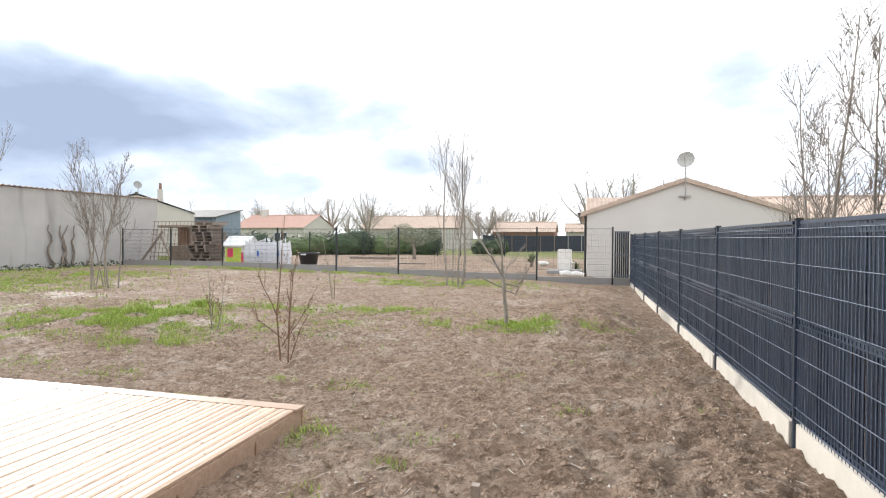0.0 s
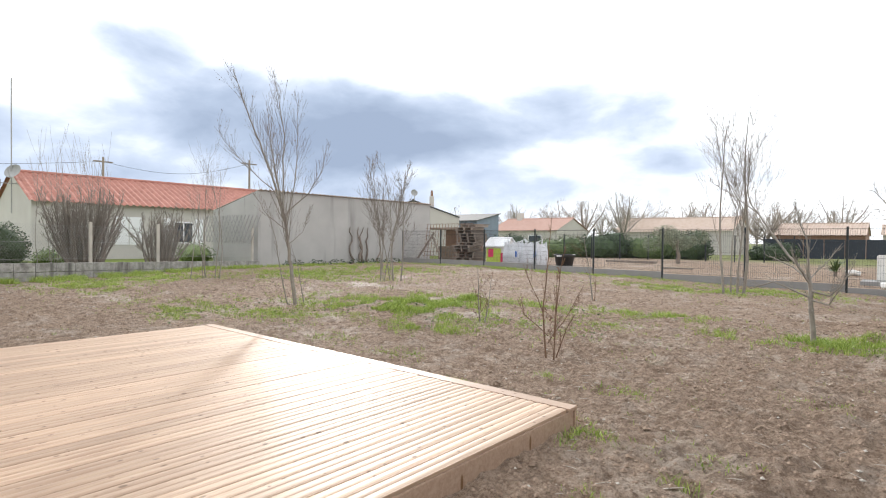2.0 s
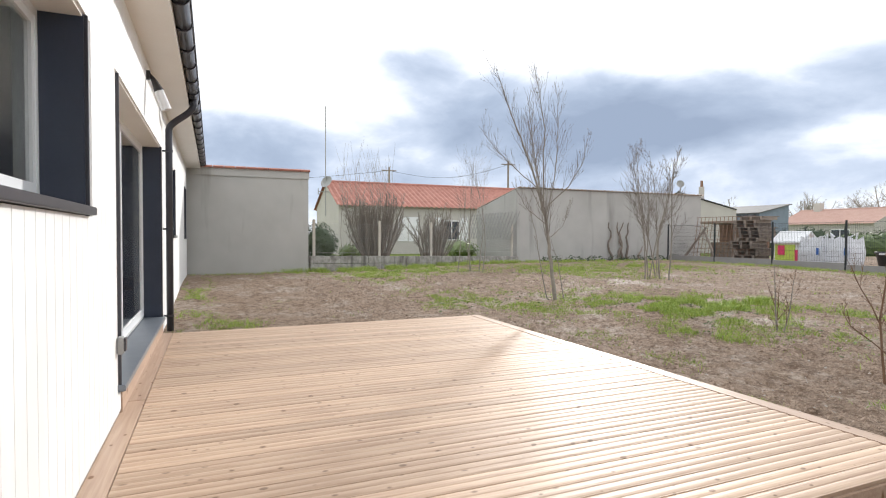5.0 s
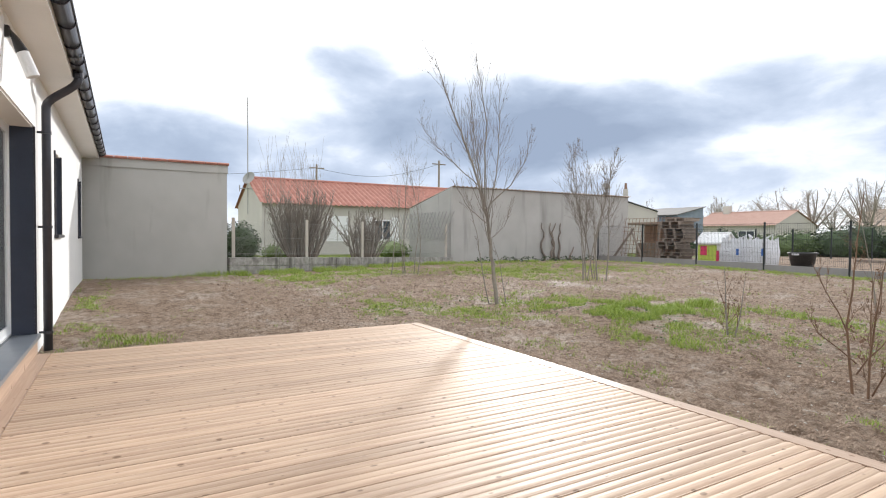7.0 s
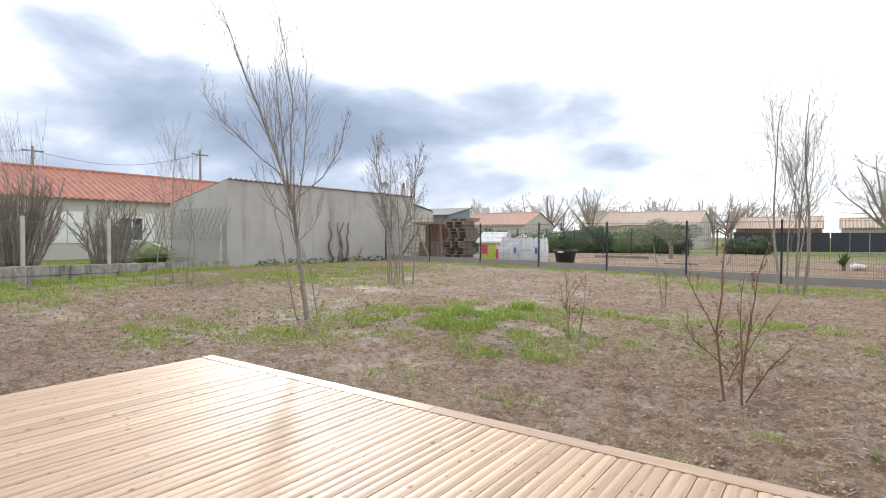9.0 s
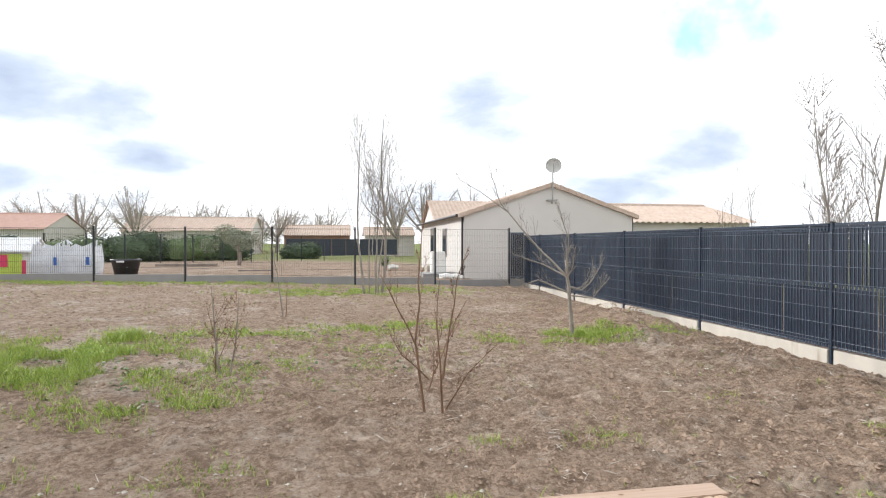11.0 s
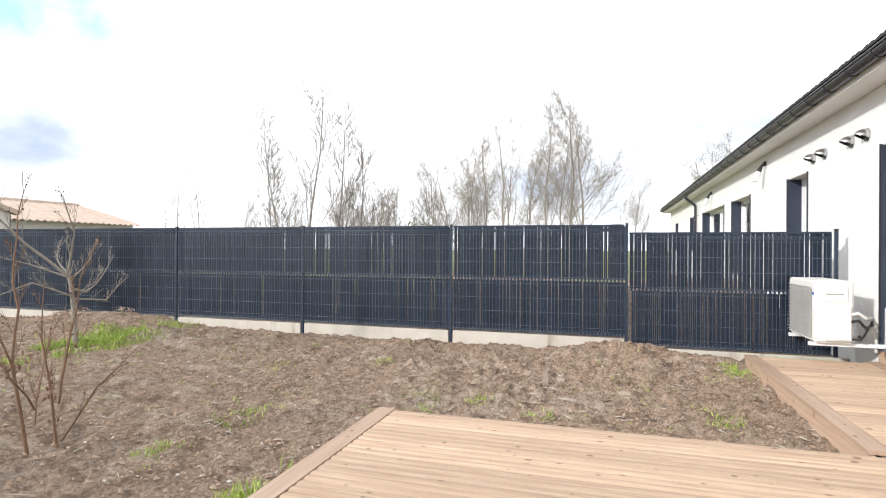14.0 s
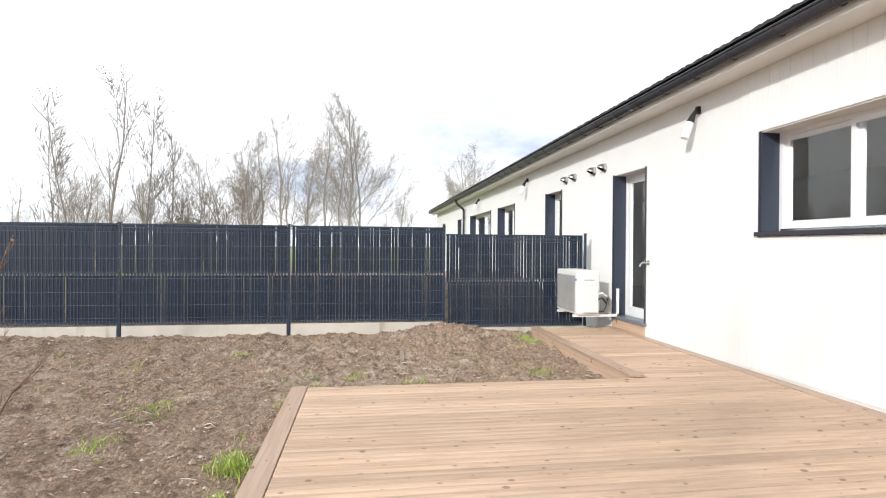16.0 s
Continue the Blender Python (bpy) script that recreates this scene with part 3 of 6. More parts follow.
def downpipe(x, foot):
    d = thing("downpipe", (x, 0.09, foot), "anthracite round downpipe with a swan neck on the white wall", "downpipe", "downpipes")
    pts = [(x - 0.0, 0.40, 3.38), (x, 0.40, 3.31)]
    for i in range(9):
        u = i / 8
        pts.append((x, 0.40 - 0.31 * ss(0, 1, u), 3.27 - 0.36 * u))
    pts += [(x, 0.09, 2.82), (x, 0.09, 2.5), (x, 0.09, foot)]
    smooth(part("pipe", tube(bmesh.new(), pts, 0.045, 14), GUTTER, d))
    part("outlet", tube(bmesh.new(), [(x, 0.40, 3.40), (x, 0.40, 3.28)], 0.055, 14), GUTTER, d)
    for z in (2.62, 1.55, 0.35):
        bm = tube(bmesh.new(), [(x, 0.09, z - 0.015), (x, 0.09, z + 0.015)], 0.052, 14)
        box(bm, x - 0.01, x + 0.01, 0.0, 0.06, z - 0.012, z + 0.012)
        part("clamp", bm, GUTTER, d)


downpipe(-9.52, 0.14)
downpipe(13.6, 0.1)


def pane_leaf(w, name, x0, x1, z0, z1, y, t=0.055, d=0.05):
    """A glazed sash: a white frame with a pane in it."""
    fr = part(name, boxes((x0, x0 + t, y - d, y, z0, z1), (x1 - t, x1, y - d, y, z0, z1), (x0 + t, x1 - t, y - d, y, z0, z0 + t + 0.02), (x0 + t, x1 - t, y - d, y, z1 - t, z1)), PVC, w)
    ob = part("pane", boxes((x0 + t, x1 - t, y - d * 0.6, y - d * 0.6 + 0.006, z0 + t + 0.02, z1 - t)), GLASS, fr)
    ob.visible_shadow = False


def opening(n, x0, x1, z0, z1, kind):
    door = kind in ("door", "slide")
    w = thing(("door_%d" if door else "window_%d") % n, (x0, -0.1, z0), "white plastic %s set deep between dark blue reveals" % ("glazed door" if door else "window"), "door" if door else "window", kind="structure")
    yr = -0.20
    part("reveal", boxes((x0, x0 + 0.012, yr, 0.004, z0, z1)), NAVY, w, "dark blue side panel")
    part("reveal", boxes((x1 - 0.012, x1, yr, 0.004, z0, z1)), NAVY, w, "dark blue side panel")
    part("lintel", boxes((x0 + 0.012, x1 - 0.012, yr, -0.002, z1 - 0.012, z1)), SOFFIT, w)
    part("edge_trim", boxes((x0 - 0.012, x0 + 0.002, 0.0, 0.022, z0 - 0.05, z1)), GUTTER, w)
    part("edge_trim", boxes((x1 - 0.002, x1 + 0.012, 0.0, 0.022, z0 - 0.05, z1)), GUTTER, w)
    part("sill", boxes((x0 - 0.04, x1 + 0.04, -0.325, 0.05, z0 - 0.045, z0), bevel=0.004), SILL if door else GUTTER, w, "grey metal sill")
    a, b = x0 + 0.012, x1 - 0.012
    f = 0.042
    zb, zt = z0 + 0.002, z1 - 0.012
    part("frame", boxes((a, a + f, yr - 0.09, yr, zb, zt), (b - f, b, yr - 0.09, yr, zb, zt), (a + f, b - f, yr - 0.09, yr, zt - f, zt), (a + f, b - f, yr - 0.09, yr, zb, zb + f)), PVC, w, "white plastic frame")
    mid = (a + b) / 2
    if kind == "door":
        pane_leaf(w, "leaf", a + f, b - f, zb + f, zt - f, yr - 0.01, 0.09)
        part("handle", tube(bmesh.new(), [(a + 0.10, yr - 0.01, 1.35), (a + 0.10, yr + 0.05, 1.35), (a + 0.22, yr + 0.05, 1.35)], 0.009, 8), STEEL, w)
    elif kind in ("slide", "wide"):
        pane_leaf(w, "sash", a + f, mid + 0.04, zb + f, zt - f, yr - 0.005, 0.048, 0.035)
        pane_leaf(w, "sash", mid - 0.04, b - f, zb + f, zt - f, yr - 0.045, 0.048, 0.035)
        part("rail_track", boxes((a + f, b - f, yr, yr + 0.02, zb + 0.005, zb + 0.03)), STEEL, w)
    else:
        pane_leaf(w, "sash", a + f, b - f, zb + f, zt - f, yr - 0.01, 0.06)


for i, o in enumerate(OPENINGS):
    opening(i + 1, *o)
# timber risers under the two doorways on the deck
for a, b, z in ((-9.22, -5.66, 0.335), (-0.54, 0.48, 0.315)):
    solid("riser_board", boxes((a, b, 0.0, 0.024, 0.172, z), bevel=0.003), DECKX, "new pine riser board under a doorway", "board", "")


def cladding():
    root = tagged(new("cladding"), "white vertical boarding on the house wall", "cladding", kind="structure")
    root.location = (-9.5, 0, 0.15)
    ORIGIN[root] = Vector(root.location)
    cache = {}
    x, wd = -9.42, 0.1345
    while x < -2.65:
        spans = [(0.20 if x > -9.3 else 0.16, EAVE - 0.002)]
        for a, b, lo, hi, k in OPENINGS:
            if x + wd > a - 0.01 and x < b + 0.01:
                spans = [s for s in ((spans[0][0], lo - 0.05), (hi + 0.004, spans[0][1])) if s[1] - s[0] > 0.05]
        for lo, hi in spans:
            key = (round(lo, 3), round(hi, 3))
            if key not in cache:
                bm = prism(bmesh.new(), [(0, 0), (0, 0.012), (0.002, 0.014), (wd - 0.004, 0.014), (wd - 0.003, 0.010), (wd - 0.001, 0.010), (wd - 0.001, 0)], "z", lo, hi)
                cache[key] = to_mesh("cladding_board", bm, CLAD)
            piece("cladding_board", cache[key], root, (x, 0.0005, 0))
        x += wd


def wall_lamp(x, z):
    l = thing("wall_lamp", (x, 0.02, z), "tilted wall lamp with black cap and white shade", "wall lamp", "wall lamps")
    part("bracket", boxes((x - 0.025, x + 0.025, 0.0, 0.05, z + 0.22, z + 0.31), bevel=0.005), BLACK, l)
    part("shade", tube(bmesh.new(), [(x, 0.20, z - 0.08), (x, 0.13, z + 0.11)], 0.050, 16, r_end=0.046), PVC, l, "white glass shade")
    part("cap", tube(bmesh.new(), [(x, 0.13, z + 0.11), (x, 0.085, z + 0.21), (x, 0.045, z + 0.28)], 0.048, 16, r_end=0.010), BLACK, l, "black pointed cap")


for x in (-1.80, 5.2, 11.0, -7.55):
    wall_lamp(x, 2.86)


def vent(x, z):
    v = thing("wall_vent", (x, 0.0, z), "domed stainless steel wall vent hood", "vent", "wall vents")
    part("flange", tube(bmesh.new(), [(x, 0.0, z), (x, 0.012, z)], 0.085, 20), STEEL, v)
    bm = bmesh.new()
    bmesh.ops.create_uvsphere(bm, u_segments=18, v_segments=10, radius=0.08)
    bmesh.ops.bisect_plane(bm, geom=bm.verts[:] + bm.edges[:] + bm.faces[:], plane_co=(0, 0, 0), plane_no=(0, -1, 0), clear_outer=True)
    bmesh.ops.bisect_plane(bm, geom=bm.verts[:] + bm.edges[:] + bm.faces[:], plane_co=(0, 0.03, -0.02), plane_no=(0, 0.6, -0.8), clear_outer=True)
    bmesh.ops.scale(bm, vec=(1, 1.7, 1), verts=bm.verts)
    bmesh.ops.translate(bm, vec=(x, 0.012, z), verts=bm.verts)
    smooth(part("hood", bm, STEEL, v))
    part("throat", tube(bmesh.new(), [(x, 0.012, z - 0.01), (x, 0.022, z - 0.01)], 0.06, 16), BLACK, v, "dark mesh throat")


for x in (0.83, 1.26, 2.15, 2.59):
    vent(x, 2.80)


def tap():
    t = thing("outdoor_tap", (-0.63, 0.0, 1.22), "small brass outdoor tap on the white wall", "tap")
    part("rosette", tube(bmesh.new(), [(-0.63, 0, 1.24), (-0.63, 0.015, 1.24)], 0.035, 16), STEEL, t)
    part("body", tube(bmesh.new(), [(-0.63, 0.015, 1.24), (-0.63, 0.10, 1.24), (-0.63, 0.13, 1.22), (-0.63, 0.135, 1.18)], 0.013, 10), STEEL, t)
    part("handle", boxes((-0.67, -0.59, 0.06, 0.08, 1.275, 1.29), (-0.638, -0.622, 0.063, 0.077, 1.25, 1.276), bevel=0.003), STEEL, t)


def wall_socket():
    s = thing("outdoor_socket", (-5.52, 0.014, 0.62), "grey outdoor socket box on the boarding", "socket")
    part("body", boxes((-5.56, -5.48, 0.014, 0.06, 0.63, 0.75), bevel=0.008), GRILLE, s)
    part("lid", boxes((-5.555, -5.485, 0.06, 0.072, 0.65, 0.745), bevel=0.004), GUTTER, s, "dark hinged lid")


def air_conditioner():
    x0, x1, y0, y1, z0, z1 = 0.20, 1.10, 0.36, 0.735, 0.40, 1.09
    a = thing("heat_pump", (x0, y0, z0 - 0.1), "white wall-hung heat pump outdoor unit beside the fence", "heat pump")
    part("casing", boxes((x0, x1, y0, y1, z0, z1), bevel=0.018), PLASTICW, a)
    part("side_cover", boxes((x0 - 0.045, x0, y0 + 0.03, y0 + 0.30, z0 + 0.03, z0 + 0.43), bevel=0.015), PLASTICW, a)
    part("service_panel", boxes((x0 - 0.012, x0, y0 + 0.06, y0 + 0.30, z0 + 0.46, z0 + 0.62), bevel=0.004), PLASTICW, a)
    part("grip", boxes((x0 - 0.016, x0 - 0.010, y0 + 0.10, y0 + 0.27, z0 + 0.535, z0 + 0.55)), GRILLE, a)
    g = part("fan_guard", boxes((x0 + 0.10, x1 - 0.04, y1, y1 + 0.006, z0 + 0.05, z1 - 0.10), bevel=0.002), BLACK, a, "dark fan opening")
    bm = bmesh.new()
    for i in range(18):
        box(bm, x0 + 0.09 + i * 0.041, x0 + 0.097 + i * 0.041, y1 + 0.006, y1 + 0.024, z0 + 0.04, z1 - 0.09)
    for i in range(15):
        box(bm, x0 + 0.09, x1 - 0.03, y1 + 0.012, y1 + 0.018, z0 + 0.045 + i * 0.04, z0 + 0.052 + i * 0.04)
    part("grille", bm, GRILLE, a, "grey plastic fan grille")
    part("badge", boxes((x0 + 0.02, x0 + 0.08, y1, y1 + 0.004, z1 - 0.16, z1 - 0.13)), BLUE, a)
    part("sticker", boxes((x0 + 0.025, x0 + 0.07, y1, y1 + 0.004, z1 - 0.33, z1 - 0.24)), PVC, a)
    for x in (x0 + 0.08, x1 - 0.12):
        part("bracket", boxes((x, x + 0.04, 0.0, y1 + 0.03, z0 - 0.045, z0 - 0.005), (x, x + 0.04, 0.0, 0.03, z0 - 0.045, z0 + 0.4)), PVC, a, "white steel wall bracket")
    for i, z in enumerate((z0 + 0.24, z0 + 0.32)):
        part("pipe", tube(bmesh.new(), [(x0 - 0.02, y0 + 0.06, z), (x0 - 0.03, y0 - 0.03, z + 0.02), (x0 - 0.02, y0 - 0.10, z - 0.06 + 0.03 * i), (x0 + 0.5, 0.0, z - 0.08)], 0.016, 8), PLASTICW if i else BLACK, a, "insulated pipe")
    part("drain_hose", tube(bmesh.new(), [(x0 + 0.02, y0 + 0.02, z0 + 0.05), (x0 - 0.04, y0 - 0.05, z0 + 0.05), (x0 + 0.1, y0 - 0.15, z0 + 0.12), (x0 + 0.5, 0.0, z0 + 0.2)], 0.010, 8), BLACK, a)


tap()
wall_socket()
air_conditioner()


# ---- the deck ----
DX0, DX1, DY1, DZ = -9.15, -2.85, 4.67, 0.17
WX1, WY1 = 0.50, 1.38
DECK_THING = thing("deck", (-6, 2.3, 0.0), "new grooved pine deck, L-shaped, sunlit and slightly wet", "deck")
part("joists", boxes((DX0 + 0.05, DX1 - 0.05, 0.05, DY1 - 0.08, DZ - 0.14, DZ - 0.032), (DX1 - 0.05, WX1 - 0.05, 0.05, WY1 - 0.08, DZ - 0.14, DZ - 0.032)), OLDWOOD, DECK_THING)
for nm, b in (("fascia", (DX0 + 0.01, DX1 - 0.001, DY1 - 0.045, DY1 - 0.015, -0.03, DZ - 0.03)), ("fascia", (DX0 + 0.012, DX0 + 0.04, 0.03, DY1 - 0.05, -0.03, DZ - 0.03)), ("fascia", (DX1 - 0.045, DX1 - 0.013, WY1, DY1 - 0.05, -0.03, DZ - 0.03)),
              ("fascia", (DX1 - 0.01, WX1 - 0.01, WY1 - 0.045, WY1 - 0.015, -0.03, DZ - 0.03)), ("fascia", (WX1 - 0.04, WX1 - 0.012, 0.03, WY1 - 0.05, -0.03, DZ - 0.03))):
    part(nm, boxes(b, bevel=0.003), DECKX, DECK_THING, "pine edge board")


def board_mesh(length, width=0.1448, grooves=2):
    prof = [(0.0, -0.026), (0.0, -0.006), (0.003, -0.0045)]
    # two gently rounded crowns with a narrow groove between them
    step = (width - 0.012) / grooves
    for i in range(grooves):
        a = 0.006 + i * step
        prof += [(a + 0.002, -0.0055), (a + step * 0.14, -0.0027), (a + step * 0.36, -0.0003), (a + step * 0.62, -0.0003), (a + step * 0.86, -0.0027), (a + step - 0.002, -0.0055)]
    prof += [(width - 0.003, -0.0045), (width, -0.006), (width, -0.026)]
    return to_mesh("board", prism(bmesh.new(), prof, "y", 0, length), DECK)


def trim_mesh(length, along, width=0.14):
    bm = bmesh.new()
    box(bm, 0, *((length, 0, width) if along == "x" else (width, 0, length)), -0.026, 0.002, bevel=0.004)
    return to_mesh("trim_board", bm, DECKX)


rnd = random.Random(4)
long_board, short_board = board_mesh(DY1 - 0.145 - 0.145 - 0.006), board_mesh(WY1 - 0.29 - 0.006)
x = DX0
while x + 0.1445 < WX1 + 0.002:
    deep = x + 0.1445 < DX1 + 0.08
    piece("board", long_board if deep else short_board, DECK_THING, (x, 0.148, DZ + rnd.uniform(-0.001, 0.001)))
    x += 0.1495
for a, ln in ((DX0, 3.2), (DX0 + 3.203, 3.2), (DX0 + 6.406, WX1 - DX0 - 6.406)):
    piece("trim_board", trim_mesh(ln, "x"), DECK_THING, (a, 0.003, DZ))
for a, ln in ((DX0, 3.15), (DX0 + 3.153, DX1 - DX0 - 3.153)):
    piece("trim_board", trim_mesh(ln, "x"), DECK_THING, (a, DY1 - 0.142, DZ))
piece("trim_board", trim_mesh(WX1 - DX1 - 0.07, "x"), DECK_THING, (DX1 + 0.07, WY1 - 0.142, DZ))


# ---- the slatted boundary fence ----
def fx(y):
    return 1.14 - 0.0122 * (y - 2.7)


POSTS = [2.70 + 2.525 * k for k in range(7)]


def fence_post(fence, at, height, material=None):
    x, y, z = at
    p = part("post", boxes((x - (0.028 if material else 0.021), x + 0.028, y - 0.019, y + 0.019, z, z + height), bevel=0.004), material or POSTM, fence)
    part("cap", boxes((x - 0.029, x + 0.031, y - 0.023, y + 0.023, z + height, z + height + 0.02), bevel=0.005), BLACK, p)
    k = 0.35
    me = CLIP
    while k < height - 0.1:
        piece("clip", me, p, (x - (0.028 if material else 0.021), y - 0.01, z + k))
        k += 0.2


CLIP = to_mesh("clip", tube(bmesh.new(), [(-0.008, 0, 0), (0, 0, 0)], 0.008, 6), STEEL)


def slat_mesh(h, w):
    return to_mesh("slat", boxes((-0.0025, 0.0025, -w, w, 0, h)), SLAT)


def slatted_panel(fence, y0, y1, top, foot, lbl, solid_share):
    """One welded-mesh panel between two posts, filled with upright slats."""
    xm = fx((y0 + y1) / 2)
    half = (foot + top) / 2
    wires, teeth = bmesh.new(), bmesh.new()
    k = (top - foot) / 1.575
    for d in (0.065, 0.13, 0.34, 0.54, 0.75, 0.85, 1.06, 1.26, 1.46, 1.54):
        z = top - d * k
        for dx in (-0.014, 0.012):
            tube(wires, [(fx(y0) + dx, y0 + 0.02, z), (fx(y1) + dx, y1 - 0.02, z)], 0.0034, 5, closed=False)
    y = y0 + 0.03
    while y < y1 - 0.02:
        box(wires, fx(y) - 0.010, fx(y) - 0.0055, y - 0.0022, y + 0.0022, foot, top - 0.05)
        y += 0.05
    f = part("panel", boxes((xm - 0.018, xm + 0.016, y0 + 0.03, y1 - 0.03, top - 0.03, top), bevel=0.004), POSTM, fence, lbl)
    part("wire_grid", wires, WIRE, f, "welded steel wires", kind="stuff")
    for lo, hi in ((foot + 0.05, half - 0.02), (half + 0.02, top - 0.027)):
        me = slat_mesh(hi - lo, 0.0226)
        y = y0 + 0.041
        while y < y1 - 0.036:
            ob = piece("slat", me, f, (fx(y) + rnd.uniform(-0.001, 0.001), y, lo))
            ob.rotation_euler[2] = rnd.gauss(0, 0.05)
            y += 0.0458 if rnd.random() < solid_share else 0.0458 + rnd.uniform(0.004, 0.012)
    for z in (top - 0.075, half, foot + 0.045):
        box(teeth, xm - 0.013, xm + 0.007, y0 + 0.03, y1 - 0.03, z - 0.026, z - 0.016)
        box(teeth, xm - 0.013, xm + 0.007, y0 + 0.03, y1 - 0.03, z + 0.016, z + 0.026)
        y = y0 + 0.055
        while y < y1 - 0.04:
            box(teeth, xm - 0.009, xm + 0.005, y - 0.014, y + 0.014, z - 0.016, z + 0.016)
            y += 0.05
    part("clip_rail", teeth, POSTM, f, "notched slat-holding rails", kind="stuff")


def gravel_board(fence, y0, y1, lo, hi):
    xm = fx((y0 + y1) / 2)
    part("gravel_board", boxes((xm - 0.022, xm + 0.022, y0 + 0.028, y1 - 0.028, lo, hi), bevel=0.005), CONCRETE, fence, "pale precast concrete board")


SLATTED = thing("slatted_fence", (fx(10), 10, 0.0), "dark blue-grey slatted mesh fence on pale concrete boards", "fence")
ends = POSTS + [19.25]
for a, b in zip(ends, ends[1:]):
    slatted_panel(SLATTED, a, b, 1.775, 0.20, "welded mesh filled with upright slats", 0.78 if a < 6 else 0.93)
    gravel_board(SLATTED, a, b, -0.12, 0.192)
slatted_panel(SLATTED, 0.23, 2.70, 1.665, 0.09, "lower panel with wider gaps that meets the house", 0.42)
gravel_board(SLATTED, 0.03, 2.70, -0.15, 0.082)
for y in ends:
    fence_post(SLATTED, (fx(y), y, -0.1), 1.875)
fence_post(SLATTED, (fx(0.2), 0.20, -0.1), 1.78)


def soil_bank():
    xs, ys = np.arange(1.75, 6.3, 0.14), np.arange(0.15, 9.2, 0.16)
    v = []
    for y in ys:
        for x in xs:
            e = ss(1.75, 2.7, x) * ss(6.2, 4.2, x) * ss(0.15, 0.6, y) * ss(9.1, 6.5, y)
            v.append((x, y, -0.05 + e * (0.85 + 0.25 * noise.noise((x * 0.8, y * 0.8, 1)) + 0.12 * noise.noise((x * 3, y * 3, 4)))))
    n = len(xs)
    f = [(j * n + i, j * n + i + 1, (j + 1) * n + i + 1, (j + 1) * n + i) for j in range(len(ys) - 1) for i in range(n - 1)]
    me = bpy.data.meshes.new("soil_bank")
    me.from_pydata(v, [], f)
    me.materials.append(SOIL)
    smooth(tagged(new("soil_bank", me), "long bank of dug brown soil behind the fence", "soil bank", kind="structure"))


soil_bank()


# ---- the back fence of open mesh ----
BACK = [(-19.75, 19.55), (-17.27, 19.53), (-14.74, 19.48), (-12.21, 19.45), (-9.68, 19.42), (-7.15, 19.33), (-4.63, 19.2), (-2.1, 19.1), (0.36, 19.12)]


def mesh_panel(fence, a, b, foot, top, material, wires=9, step=0.055):
    (x0, y0), (x1, y1) = a, b
    bm = bmesh.new()
    rails = part("panel", boxes((min(x0, x1), max(x0, x1), min(y0, y1) - 0.001, min(y0, y1) + 0.001, top - 0.006, top)), material, fence) if abs(y1 - y0) < 0.2 else fence
    for i in range(wires):
        z = foot + 0.02 + (top - foot - 0.04) * i / (wires - 1)
        tube(bm, [(x0, y0, z), (x1, y1, z)], 0.0035, 4, closed=False)
    n = int(math.hypot(x1 - x0, y1 - y0) / step)
    for i in range(n + 1):
        u = i / n
        x, y = x0 + (x1 - x0) * u, y0 + (y1 - y0) * u
        box(bm, x - 0.002, x + 0.002, y - 0.006, y - 0.002, foot, top)
    part("wire_grid", bm, material, rails, kind="stuff")


def base_plate(fence, a, b, lo, hi, material=GREYCONC):
    (x0, y0), (x1, y1) = a, b
    bm = prism(bmesh.new(), [(x0 + 0.03, y0 - 0.02), (x1 - 0.03, y1 - 0.02), (x1 - 0.03, y1 + 0.025), (x0 + 0.03, y0 + 0.025)], "z", lo, hi)
    part("gravel_board", bm, material, fence)


MESHED = thing("mesh_fence", (-9.6, 19.4, 0.3), "open dark wire mesh fence on grey concrete boards", "fence")
for (x, y) in BACK:
    g = lay(x, y)
    fence_post(MESHED, (x, y, g - 0.1), 2.03 - g + 0.08, GREENPOST)
for a, b in zip(BACK, BACK[1:]):
    g = (lay(*a) + lay(*b)) / 2
    mesh_panel(MESHED, a, b, g + 0.24, 1.98, GREENPOST)
    base_plate(MESHED, a, b, g - 0.1, g + 0.22)


def fence_screen():
    f = thing("fence_screen", (0.7, 19.15, 0.2), "short dark slatted screen at the fence corner", "fence")
    for z in (0.42, 1.1, 1.86):
        part("rail", boxes((0.40, fx(19.2) - 0.03, 19.13, 19.16, z - 0.02, z + 0.02)), WIRE, f)
    me = to_mesh("slat", boxes((-0.028, 0.028, -0.003, 0.003, 0, 1.52)), SLAT)
    x = 0.45
    while x < fx(19.2) - 0.04:
        piece("slat", me, f, (x, 19.17, 0.36))
        x += 0.066
    base_plate(f, (0.36, 19.14), (fx(19.2), 19.2), 0.1, 0.36)


fence_screen()


